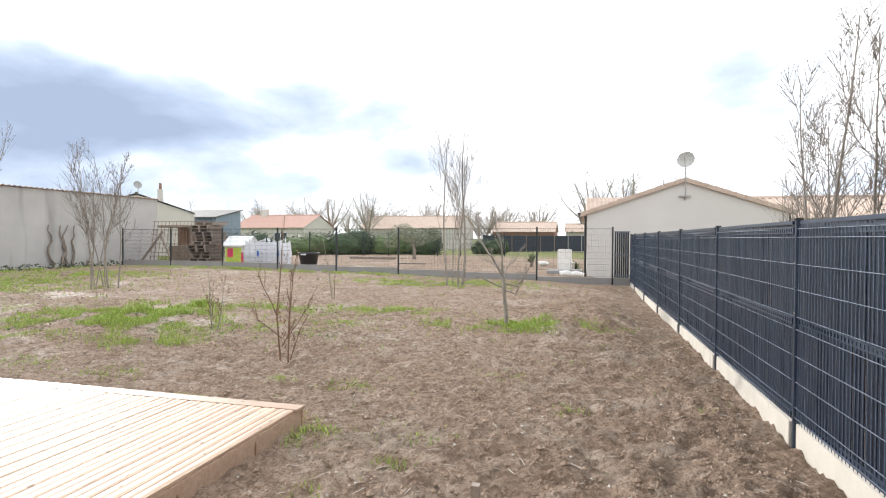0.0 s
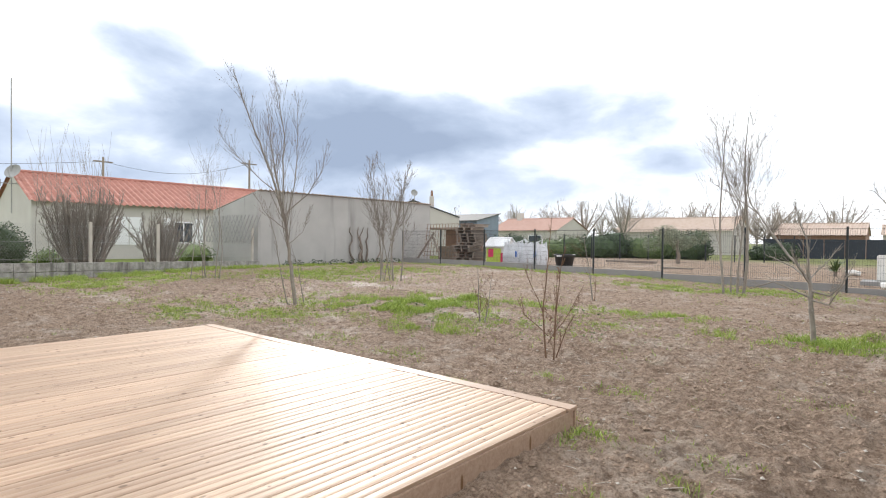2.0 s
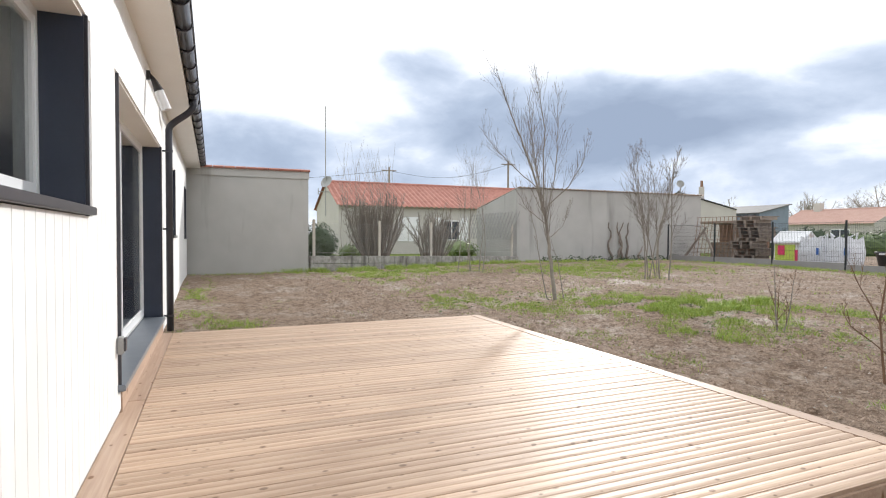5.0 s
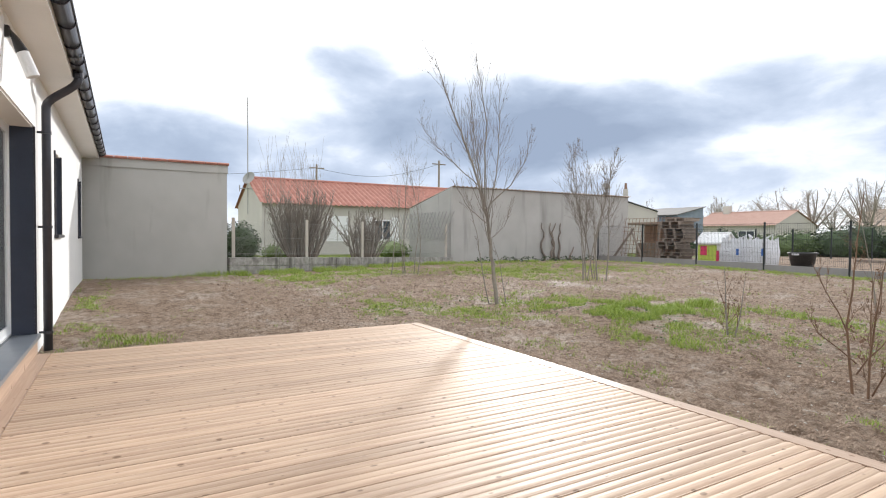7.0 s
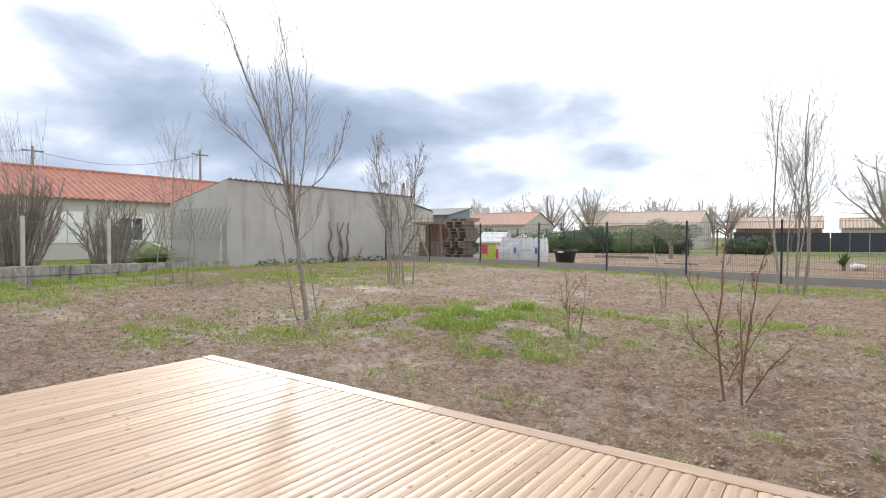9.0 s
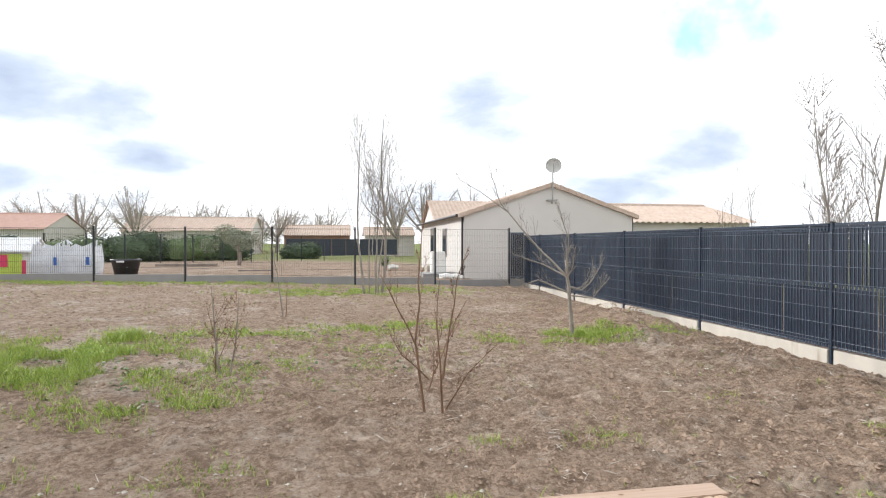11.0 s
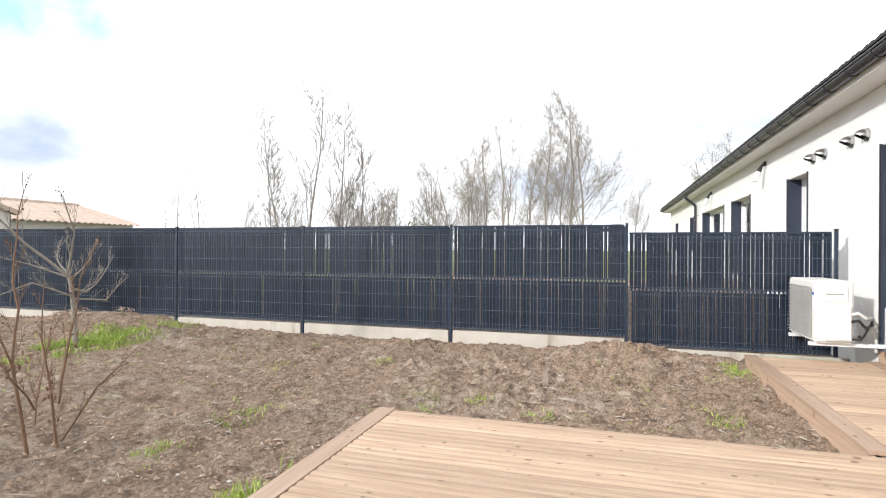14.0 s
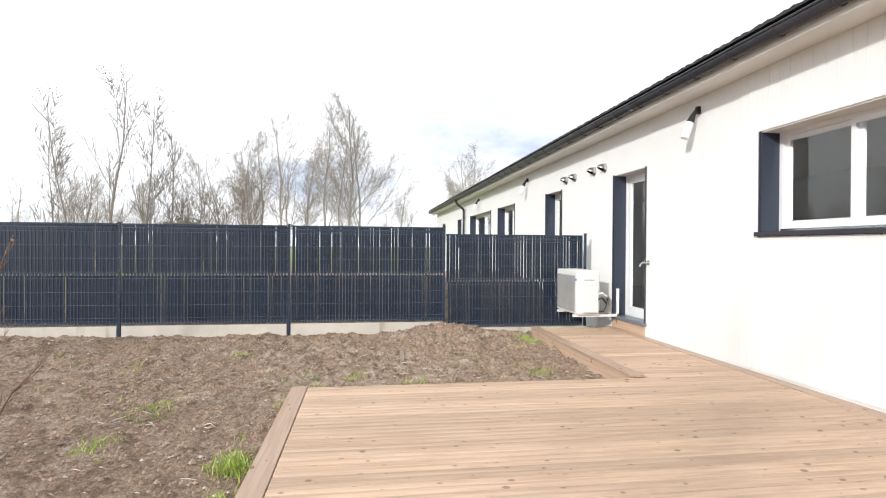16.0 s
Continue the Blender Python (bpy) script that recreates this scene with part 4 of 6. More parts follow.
# ---- trees: stems that fork into ever thinner twigs ----
class Wood:
    def __init__(self):
        self.v, self.f = [], []

    def limb(self, pts, r0, r1, sides):
        base = len(self.v)
        n = len(pts)
        a = Vector((1, 0, 0))
        for i, p in enumerate(pts):
            d = (pts[min(i + 1, n - 1)] - pts[max(i - 1, 0)]).normalized()
            a = (a - d * a.dot(d))
            a = a.normalized() if a.length > 1e-3 else d.orthogonal().normalized()
            b = d.cross(a)
            r = r0 + (r1 - r0) * i / (n - 1)
            for k in range(sides):
                q = k * math.tau / sides
                self.v.append(p + (a * math.cos(q) + b * math.sin(q)) * r)
        for i in range(n - 1):
            for k in range(sides):
                s, e = base + i * sides, base + (i + 1) * sides
                self.f.append((s + k, s + (k + 1) % sides, e + (k + 1) % sides, e + k))

    def bud(self, p, d, size):
        base = len(self.v)
        a = d.orthogonal().normalized() * size * 0.4
        b = d.cross(a).normalized() * size * 0.4
        self.v += [p + a, p + b, p - a, p - b, p + d * size]
        self.f += [(base, base + 1, base + 4), (base + 1, base + 2, base + 4), (base + 2, base + 3, base + 4), (base + 3, base, base + 4)]

    def mesh(self, name, material):
        me = bpy.data.meshes.new(name)
        me.from_pydata([tuple(v) for v in self.v], [], self.f)
        me.materials.append(material)
        for p in me.polygons:
            p.use_smooth = True
        return me


def grow(rng, thick, thin, start, way, length, r, depth, bend=0.12, forks=4, angle=38, up=0.25, taper=0.2, buds=0.0, seg=0.16, rmin=0.0018, lowest=0.25, reach=1.0):
    """One limb and, by recursion, its side shoots; the thick wood and the twigs go to two meshes."""
    n = max(3, int(length / seg))
    pts, d = [Vector(start)], Vector(way).normalized()
    for i in range(n):
        d = (d + Vector((rng.gauss(0, bend), rng.gauss(0, bend), rng.gauss(0, bend) + up * 0.12))).normalized()
        pts.append(pts[-1] + d * (length / n))
    r1 = max(rmin * 0.7, r * taper)
    (thick if r > 0.012 else thin).limb(pts, r, r1, 7 if r > 0.03 else (5 if r > 0.012 else 3))
    if buds:
        for p in pts[1:]:
            if rng.random() < buds:
                thin.bud(p, Vector((rng.gauss(0, 1), rng.gauss(0, 1), rng.gauss(0.6, 0.6))).normalized(), rng.uniform(0.012, 0.028))
    if depth == 0:
        return
    for k in range(forks):
        u = lowest + (0.97 - lowest) * (k + rng.random()) / forks
        i = min(n - 1, int(u * n))
        q = rng.uniform(0, math.tau)
        t = (pts[i + 1] - pts[i]).normalized()
        a = t.orthogonal().normalized()
        side = (a * math.cos(q) + t.cross(a) * math.sin(q)).normalized()
        g = radians(rng.gauss(angle, angle * 0.2))
        w = t * math.cos(g) + side * math.sin(g) + Vector((0, 0, up * 0.3))
        rr = max(rmin, (r + (r1 - r) * u) * rng.uniform(0.30, 0.48))
        grow(rng, thick, thin, pts[i], w, reach * length * rng.uniform(0.36, 0.66) * (1.2 - 0.75 * u), rr, depth - 1, bend * 1.1, max(2, forks - 1), angle, up, taper, buds, seg, rmin, 0.2)


def make_tree(name, at, stems, label, category, group, seed, depth=3, forks=5, angle=34, up=0.35, bend=0.07, buds=0.0, bark=None, twig=None, seg=0.16, rmin=0.0018, lowest=0.3, reach=1.0):
    """stems: (dx, dy, lean x, lean y, length, radius, height of its foot)."""
    rng = random.Random(seed)
    t = thing(name, at, label, category, group)
    thick, thin = Wood(), Wood()
    for dx, dy, lx, ly, ln, r, *base in stems:
        grow(rng, thick, thin, (dx, dy, base[0] if base else -0.06), (lx, ly, 1), ln, r, depth, bend, forks, angle, up, buds=buds, seg=seg, rmin=rmin, lowest=lowest, reach=reach)
    if thick.v:
        ob = new("trunk", thick.mesh("trunk", bark or BARK))
        ob.parent = t
    if thin.v:
        ob = new("crown", thin.mesh("crown", twig or TWIG))
        ob.parent = t
        tagged(ob, kind="stuff")
    ORIGIN[t] = Vector(at)
    return t


def on(x, y, d=0.0):
    return (x, y, ground_z(x, y) + d)


# the leaning birch-like tree by the deck
def guided_tree(name, at, right, limbs, label, category, group, seed, bark, twig, dead_leaves=()):
    """A tree along chosen limbs: each is (points as across, up and ahead, foot radius, tip radius, side shoots, shoot length)."""
    rng = random.Random(seed)
    t = thing(name, at, label, category, group)
    thick, thin = Wood(), Wood()
    rx = Vector((right[0], right[1], 0)).normalized()
    ah = Vector((-rx.y, rx.x, 0))
    for pts, r0, r1, shoots, ln in limbs:
        P = [rx * a + ah * d + Vector((0, 0, u)) for a, u, d in pts]
        Q = [P[0]]
        for a, b in zip(P, P[1:]):
            n = max(2, int((b - a).length / 0.14))
            for i in range(1, n + 1):
                k = a.lerp(b, i / n)
                Q.append(k + Vector((rng.gauss(0, 0.008), rng.gauss(0, 0.008), 0)) if i < n else k)
        (thick if r0 > 0.009 else thin).limb(Q, r0, r1, 6)
        for i in range(shoots):
            u = 0.22 + 0.76 * (i + rng.random()) / shoots
            k = min(len(Q) - 2, int(u * (len(Q) - 1)))
            d = (Q[k + 1] - Q[k]).normalized()
            q = rng.uniform(0, math.tau)
            s = d.orthogonal().normalized()
            s = s * math.cos(q) + d.cross(s) * math.sin(q)
            g = radians(rng.gauss(29, 6))
            grow(rng, thick, thin, Q[k], d * math.cos(g) + s * math.sin(g) + Vector((0, 0, 0.35)), ln * rng.uniform(0.5, 1.1) * (1.15 - 0.5 * u), max(0.0024, (r0 + (r1 - r0) * u) * 0.34), 1, 0.05, 5, 28, 0.6, 0.35, 0.10, 0.12, 0.0018, 0.25)
    if thick.v:
        new("trunk", thick.mesh("trunk", bark)).parent = t
    ob = new("crown", thin.mesh("crown", twig))
    ob.parent = t
    tagged(ob, kind="stuff")
    if dead_leaves:
        v, f = [], []
        for a, u in dead_leaves:
            for _ in range(9):
                p = rx * (a + rng.gauss(0, 0.025)) + Vector((0, rng.gauss(0, 0.02), u + rng.gauss(0, 0.04)))
                w, d = Vector((rng.gauss(0, 1), rng.gauss(0, 1), 0.2)).normalized() * 0.010, Vector((rng.gauss(0, 0.3), rng.gauss(0, 0.3), -1)).normalized() * rng.uniform(0.03, 0.055)
                n = len(v)
                v += [p, p + d * 0.5 + w, p + d, p + d * 0.5 - w + Vector((0.006, 0, 0))]
                f.append((n, n + 1, n + 2, n + 3))
        me = bpy.data.meshes.new("dead_leaves")
        me.from_pydata([tuple(p) for p in v], [], f)
        me.materials.append(BRICKISH)
        lf = new("dead_leaves", me)
        lf.parent = t
        tagged(lf, "curled brown dead leaves", kind="stuff")
    return t


guided_tree("young_tree", on(-10.1, 6.85), (0.506, 0.862), [
    ([(0, -0.06, 0), (-0.08, 0.6, 0), (-0.21, 1.63, 0), (-0.48, 2.6, 0), (-0.88, 3.64, 0.1), (-1.2, 4.6, 0.15)], 0.040, 0.004, 40, 1.0),
    ([(-0.24, 1.8, 0), (-0.26, 2.6, -0.1), (-0.24, 3.3, -0.2), (-0.45, 4.55, -0.25)], 0.017, 0.003, 24, 0.85),
    ([(-0.20, 1.65, 0), (-0.07, 2.2, 0.1), (0.0, 2.7, 0.2), (0.05, 4.15, 0.3)], 0.014, 0.003, 22, 0.8),
    ([(-0.38, 2.2, 0), (-0.75, 2.55, 0.15), (-1.15, 2.95, 0.25), (-1.55, 3.5, 0.3)], 0.011, 0.0025, 16, 0.7),
    ([(-0.16, 1.85, 0), (0.22, 2.2, -0.1), (0.45, 2.6, -0.2), (0.56, 3.1, -0.2)], 0.013, 0.0025, 14, 0.6),
    ([(-0.3, 2.0, 0), (-0.4, 2.7, 0.5), (-0.55, 3.7, 0.85)], 0.011, 0.003, 18, 0.8),
    ([(-0.3, 2.0, 0), (-0.45, 2.8, -0.5), (-0.6, 3.8, -0.8)], 0.011, 0.003, 18, 0.8),
    ([(-0.22, 1.5, 0), (-0.55, 1.75, -0.3), (-0.85, 2.2, -0.5)], 0.009, 0.002, 9, 0.5),
    ([(-0.15, 1.2, 0), (0.15, 1.45, 0.3), (0.3, 2.0, 0.4)], 0.008, 0.002, 8, 0.5),
    ([(-0.14, -0.05, 0.05), (-0.3, 0.7, 0), (-0.40, 1.35, 0), (-0.62, 2.1, 0)], 0.013, 0.002, 6, 0.5),
    ([(0.16, -0.05, 0), (0.05, 0.7, 0), (-0.10, 1.2, 0)], 0.011, 0.003, 4, 0.4)],
    "bare young tree with a leaning trunk and thin side stems", "tree", "bare garden trees", 11, BARK, TWIG)
r5 = random.Random(5)
make_tree("young_tree", on(-11.8, 11.0), [(r5.uniform(-0.3, 0.3), r5.uniform(-0.3, 0.3), r5.gauss(0, 0.06), r5.gauss(0, 0.06), r5.uniform(2.6, 3.7), r5.uniform(0.013, 0.026)) for _ in range(8)],
          "bare clump of many upright stems in the soil", "tree", "bare garden trees", 12, depth=2, forks=12, angle=32, up=0.5, bend=0.04, lowest=0.32, buds=0.3, reach=0.55, rmin=0.0026)
make_tree("young_tree", on(-4.2, 16.0), [(-0.25, 0, -0.05, 0, 4.5, 0.034), (0.05, 0.1, 0.0, 0.05, 3.9, 0.03), (0.2, 0, 0.10, 0, 4.6, 0.042), (0.1, -0.15, 0.06, 0.02, 3.6, 0.025), (-0.1, 0.1, -0.04, 0, 3.4, 0.022)],
          "bare multi-stemmed young tree near the back fence", "tree", "bare garden trees", 13, depth=3, forks=8, angle=30, up=0.4, bend=0.035, buds=0.2, lowest=0.3)
make_tree("young_tree", on(-15.2, 7.45), [(r5.uniform(-0.3, 0.3), r5.uniform(-0.3, 0.3), r5.gauss(0, 0.06), r5.gauss(0, 0.08), r5.uniform(2.6, 3.6), r5.uniform(0.010, 0.017)) for _ in range(6)],
          "thin bare clump of stems by the low wall", "tree", "bare garden trees", 14, depth=2, forks=6, angle=28, up=0.5, bend=0.05, lowest=0.35)
guided_tree("shrub", on(-4.15, 6.5), (0.896, -0.443), [
    ([(-0.08, -0.05, 0), (-0.17, 0.62, 0), (-0.16, 1.13, 0.05), (-0.11, 1.86, 0.08)], 0.014, 0.002, 8, 0.34),
    ([(-0.15, 0.55, 0), (-0.30, 0.92, -0.1), (-0.43, 1.2, -0.15)], 0.008, 0.002, 4, 0.28),
    ([(0.08, -0.05, 0), (0.04, 0.45, 0.05), (0.0, 0.75, 0.08), (0.02, 1.15, 0.1)], 0.013, 0.002, 7, 0.32),
    ([(0.08, 0.31, 0), (0.14, 0.75, 0), (0.2, 1.15, 0), (0.31, 1.45, 0)], 0.010, 0.002, 7, 0.32),
    ([(0.10, 0.05, 0.02), (0.3, 0.38, 0), (0.55, 0.64, -0.05)], 0.008, 0.002, 5, 0.26),
    ([(-0.05, 0.2, 0), (0.05, 0.6, 0.25), (0.2, 0.95, 0.35)], 0.008, 0.002, 5, 0.3),
    ([(-0.05, 0.3, 0), (-0.2, 0.55, -0.25), (-0.3, 0.75, -0.3)], 0.007, 0.002, 4, 0.25)],
    "bare reddish shrub with thin stems and a few dead leaves", "shrub", "bare shrubs", 15, REDTWIG, REDTWIG, ((-0.14, 0.62), (0.0, 0.5), (0.02, 0.42)))
make_tree("shrub", on(-6.15, 7.73), [(0, 0, -0.08, 0, 0.95, 0.016), (0.08, 0, 0.12, 0.05, 0.85, 0.013), (-0.05, 0.06, -0.2, 0.1, 0.6, 0.011)],
          "small bare shrub among the grass", "shrub", "bare shrubs", 16, depth=2, forks=5, angle=36, up=0.3, bend=0.07, twig=REDTWIG, lowest=0.25, buds=0.3)
make_tree("shrub", on(-5.95, 11.5), [(0, 0, -0.03, 0, 1.5, 0.016), (0.04, 0, 0.12, 0.05, 0.7, 0.010)],
          "thin bare sapling in a mound of soil", "shrub", "bare shrubs", 17, depth=2, forks=4, angle=35, up=0.4, bend=0.05, twig=REDTWIG, lowest=0.3)


guided_tree("fruit_tree", on(-1.75, 9.2), (0.896, -0.443), [
    ([(0.02, -0.06, 0), (0.0, 0.3, 0), (-0.03, 0.7, 0), (-0.07, 0.95, 0)], 0.036, 0.022, 3, 0.4),
    ([(-0.06, 0.85, 0), (-0.5, 1.28, 0.1), (-1.03, 1.9, 0.15), (-1.27, 2.6, 0.2)], 0.019, 0.003, 10, 0.45),
    ([(-0.95, 1.8, 0.14), (-1.35, 2.1, 0.1), (-1.77, 2.35, 0.1)], 0.009, 0.003, 5, 0.35),
    ([(-0.07, 0.92, 0), (-0.03, 1.4, -0.1), (-0.2, 1.9, -0.15)], 0.016, 0.003, 10, 0.45),
    ([(-0.05, 0.62, 0), (-0.45, 0.80, -0.15), (-0.75, 0.68, -0.2), (-0.92, 0.78, -0.2)], 0.014, 0.003, 9, 0.4),
    ([(-0.02, 0.70, 0), (0.15, 0.65, 0.1), (0.32, 0.85, 0.1), (0.46, 1.12, 0.1)], 0.015, 0.003, 10, 0.4),
    ([(-0.02, 0.58, 0), (0.30, 0.56, -0.15), (0.52, 0.85, -0.2)], 0.013, 0.003, 8, 0.35),
    ([(-0.07, 0.85, 0), (-0.4, 1.0, 0.2), (-0.85, 1.15, 0.3)], 0.013, 0.003, 9, 0.4),
    ([(-0.05, 0.8, 0), (0.05, 1.05, -0.4), (0.1, 1.3, -0.6)], 0.012, 0.003, 7, 0.35),
    ([(-0.05, 0.85, 0), (-0.1, 1.05, 0.4), (0.0, 1.35, 0.6)], 0.012, 0.003, 7, 0.35)],
    "small crooked bare fruit tree with pale spurs", "tree", "", 21, BARK, BARK)


# ---- far trees ----
def far_tree_set():
    kinds = []
    r = random.Random(31)
    for k in range(4):
        stems = [(0, 0, r.gauss(0, 0.03), r.gauss(0, 0.03), r.uniform(9.0, 10.0), 0.10)]
        if k % 2:
            stems += [(r.gauss(0, 0.3), r.gauss(0, 0.3), r.gauss(0, 0.10), r.gauss(0, 0.10), r.uniform(7, 9), 0.08)]
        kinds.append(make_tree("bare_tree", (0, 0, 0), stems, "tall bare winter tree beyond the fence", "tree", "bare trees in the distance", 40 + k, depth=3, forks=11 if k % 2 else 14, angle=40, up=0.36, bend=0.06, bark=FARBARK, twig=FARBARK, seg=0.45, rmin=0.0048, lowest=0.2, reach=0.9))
    rr = []
    for k in range(3):
        st = [(0, 0, 0, 0, 2.6, 0.24)] + [(0, 0, r.gauss(0, 0.55), r.gauss(0, 0.55), r.uniform(3.6, 5.2), 0.11, r.uniform(1.6, 2.3)) for _ in range(9)]
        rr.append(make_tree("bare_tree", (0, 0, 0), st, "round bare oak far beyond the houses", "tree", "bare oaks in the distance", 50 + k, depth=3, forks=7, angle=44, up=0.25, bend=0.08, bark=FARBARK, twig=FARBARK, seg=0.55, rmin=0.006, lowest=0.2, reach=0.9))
    return kinds, rr


TALL, ROUND = far_tree_set()


def place(kinds, spots, seed):
    r = random.Random(seed)
    used = set()
    for i, (x, y, s) in enumerate(spots):
        k = kinds[i % len(kinds)]
        m = pose(x, y, lay(x, y) - 0.1, 0, 0, r.uniform(0, 360))
        if k in used:
            ob = copy_thing(k, m)
        else:
            ob = k
            ob.matrix_basis = m
            used.add(k)
        ob.scale = (s, s, s)


# the row of tall trees behind the slatted fence
r6 = random.Random(8)
row = [(23, 5.0, 0.97), (23.6, 6.0, 0.9), (24.2, 4.2, 0.9), (24, 8.7, 0.95), (24.8, 7.7, 0.8), (25, 10.2, 0.86), (25.8, 11.2, 0.78), (26, 12.4, 0.72), (27, 14, 0.70), (31, 12, 0.75),
       (40, 0.8, 0.7), (44, 2.2, 0.6), (30, 18, 0.62), (29, 21, 0.66), (33, 24, 0.66), (34, 28, 0.62), (31, 32, 0.55), (20, 14.5, 0.5), (21, 16.5, 0.45), (48, 6, 0.75), (50, 10, 0.7), (60, -8, 1.4), (64, -10, 1.4), (69, -11, 1.3), (72, -8, 1.2)]
place(TALL, row, 3)
place(ROUND, [(-26, 62, 1.0), (-33, 66, 1.1), (-38, 70, 1.1), (-30, 74, 1.15), (-48, 72, 1.0), (-60, 74, 1.1), (-66, 52, 0.85), (-22, 78, 1.1), (-14, 76, 1.0), (0.5, 62, 1.25), (4.0, 64, 1.4), (-44, 78, 1.1), (-52, 80, 1.1), (-36, 36, 0.75), (-39, 40, 0.7), (10, 64, 1.2), (-75, 50, 0.9)] + [(-58 + 7.4 * i + r6.uniform(-2, 2), 92 + r6.uniform(-6, 10), r6.uniform(0.8, 1.15)) for i in range(8)] + [(-36 + 2.8 * i + r6.uniform(-1, 1), 94 + r6.uniform(-4, 8), r6.uniform(0.9, 1.25)) for i in range(10)], 4)


# slender trees close behind the slatted fence
make_tree("young_tree", (2.65, 8.6, 0.0), [(0, 0, 0.02, -0.02, 4.5, 0.032), (-0.1, 0.35, -0.02, 0.05, 4.0, 0.026), (0.2, -0.45, 0.03, -0.05, 4.1, 0.026), (0.2, 0.9, -0.02, 0.07, 3.6, 0.020), (0.4, -0.7, 0.02, -0.07, 3.7, 0.022)],
          "slender bare budding trees close behind the fence", "tree", "trees behind the fence", 81, depth=2, forks=16, angle=36, up=0.5, bend=0.025, buds=0.8, lowest=0.2, reach=0.58, rmin=0.0040)
make_tree("young_tree", (3.6, 7.1, 0.0), [(r5.uniform(-0.9, 0.9), r5.uniform(-0.9, 0.9), r5.gauss(0, 0.05), r5.gauss(0, 0.06), r5.uniform(2.3, 3.2), 0.016) for _ in range(10)],
          "thicket of thin bare stems behind the fence", "tree", "trees behind the fence", 82, depth=2, forks=12, angle=36, up=0.5, bend=0.04, buds=0.4, lowest=0.25, reach=0.7, rmin=0.0034)
make_tree("young_tree", (3.4, 12.0, 0.0), [(r5.uniform(-0.5, 0.5), r5.uniform(-0.6, 0.6), r5.gauss(0, 0.06), r5.gauss(0, 0.08), r5.uniform(2.3, 2.9), 0.02) for _ in range(4)],
          "thin bare stems behind the fence", "tree", "trees behind the fence", 83, depth=2, forks=7, angle=28, up=0.5, bend=0.04, buds=0.2, lowest=0.35)


# ---- foliage helpers ----
def leaf_cloud(rng, spots, count, size, flat=0.5):
    """Many small leaves scattered over the shells of the given balls (centre, radii)."""
    v, f = [], []
    for c, rad in spots:
        for _ in range(count):
            d = Vector((rng.gauss(0, 1), rng.gauss(0, 1), rng.gauss(0, 1))).normalized()
            k = rng.uniform(0.72, 1.06) + 0.12 * noise.noise(d * 2.3 + Vector(c))
            p = Vector(c) + Vector((d.x * rad[0], d.y * rad[1], d.z * rad[2])) * k
            a = Vector((rng.gauss(0, 1), rng.gauss(0, 1), rng.gauss(0, flat))).normalized() * size * rng.uniform(0.6, 1.3)
            b = a.cross(d + Vector((rng.gauss(0, 0.4), rng.gauss(0, 0.4), 0))).normalized() * size * 0.45
            n = len(v)
            v += [p - a, p + b, p + a, p - b]
            f.append((n, n + 1, n + 2, n + 3))
    return v, f


def raw(name, v, f, material, parent=None):
    me = bpy.data.meshes.new(name)
    me.from_pydata([tuple(p) for p in v], [], f)
    me.materials.append(material)
    ob = new(name, me)
    if parent:
        ob.parent = parent
    return ob


def leafy(name, at, balls, count, size, material, label, category, seed, core=True):
    t = thing(name, at, label, category)
    rng = random.Random(seed)
    raw("foliage", *leaf_cloud(rng, balls, count, size), material, t)
    if core:
        bm = bmesh.new()
        for c, r in balls:
            g = bmesh.ops.create_icosphere(bm, subdivisions=2, radius=1.0)["verts"]
            for q in g:
                k = 0.80 + 0.2 * noise.noise(q.co * 2 + Vector(c))
                q.co = Vector((q.co.x * r[0] * k + c[0], q.co.y * r[1] * k + c[1], q.co.z * r[2] * k + c[2]))
        me = to_mesh("inner_leaves", bm, material)
        ob = new("inner_leaves", me)
        ob.parent = t
    return t


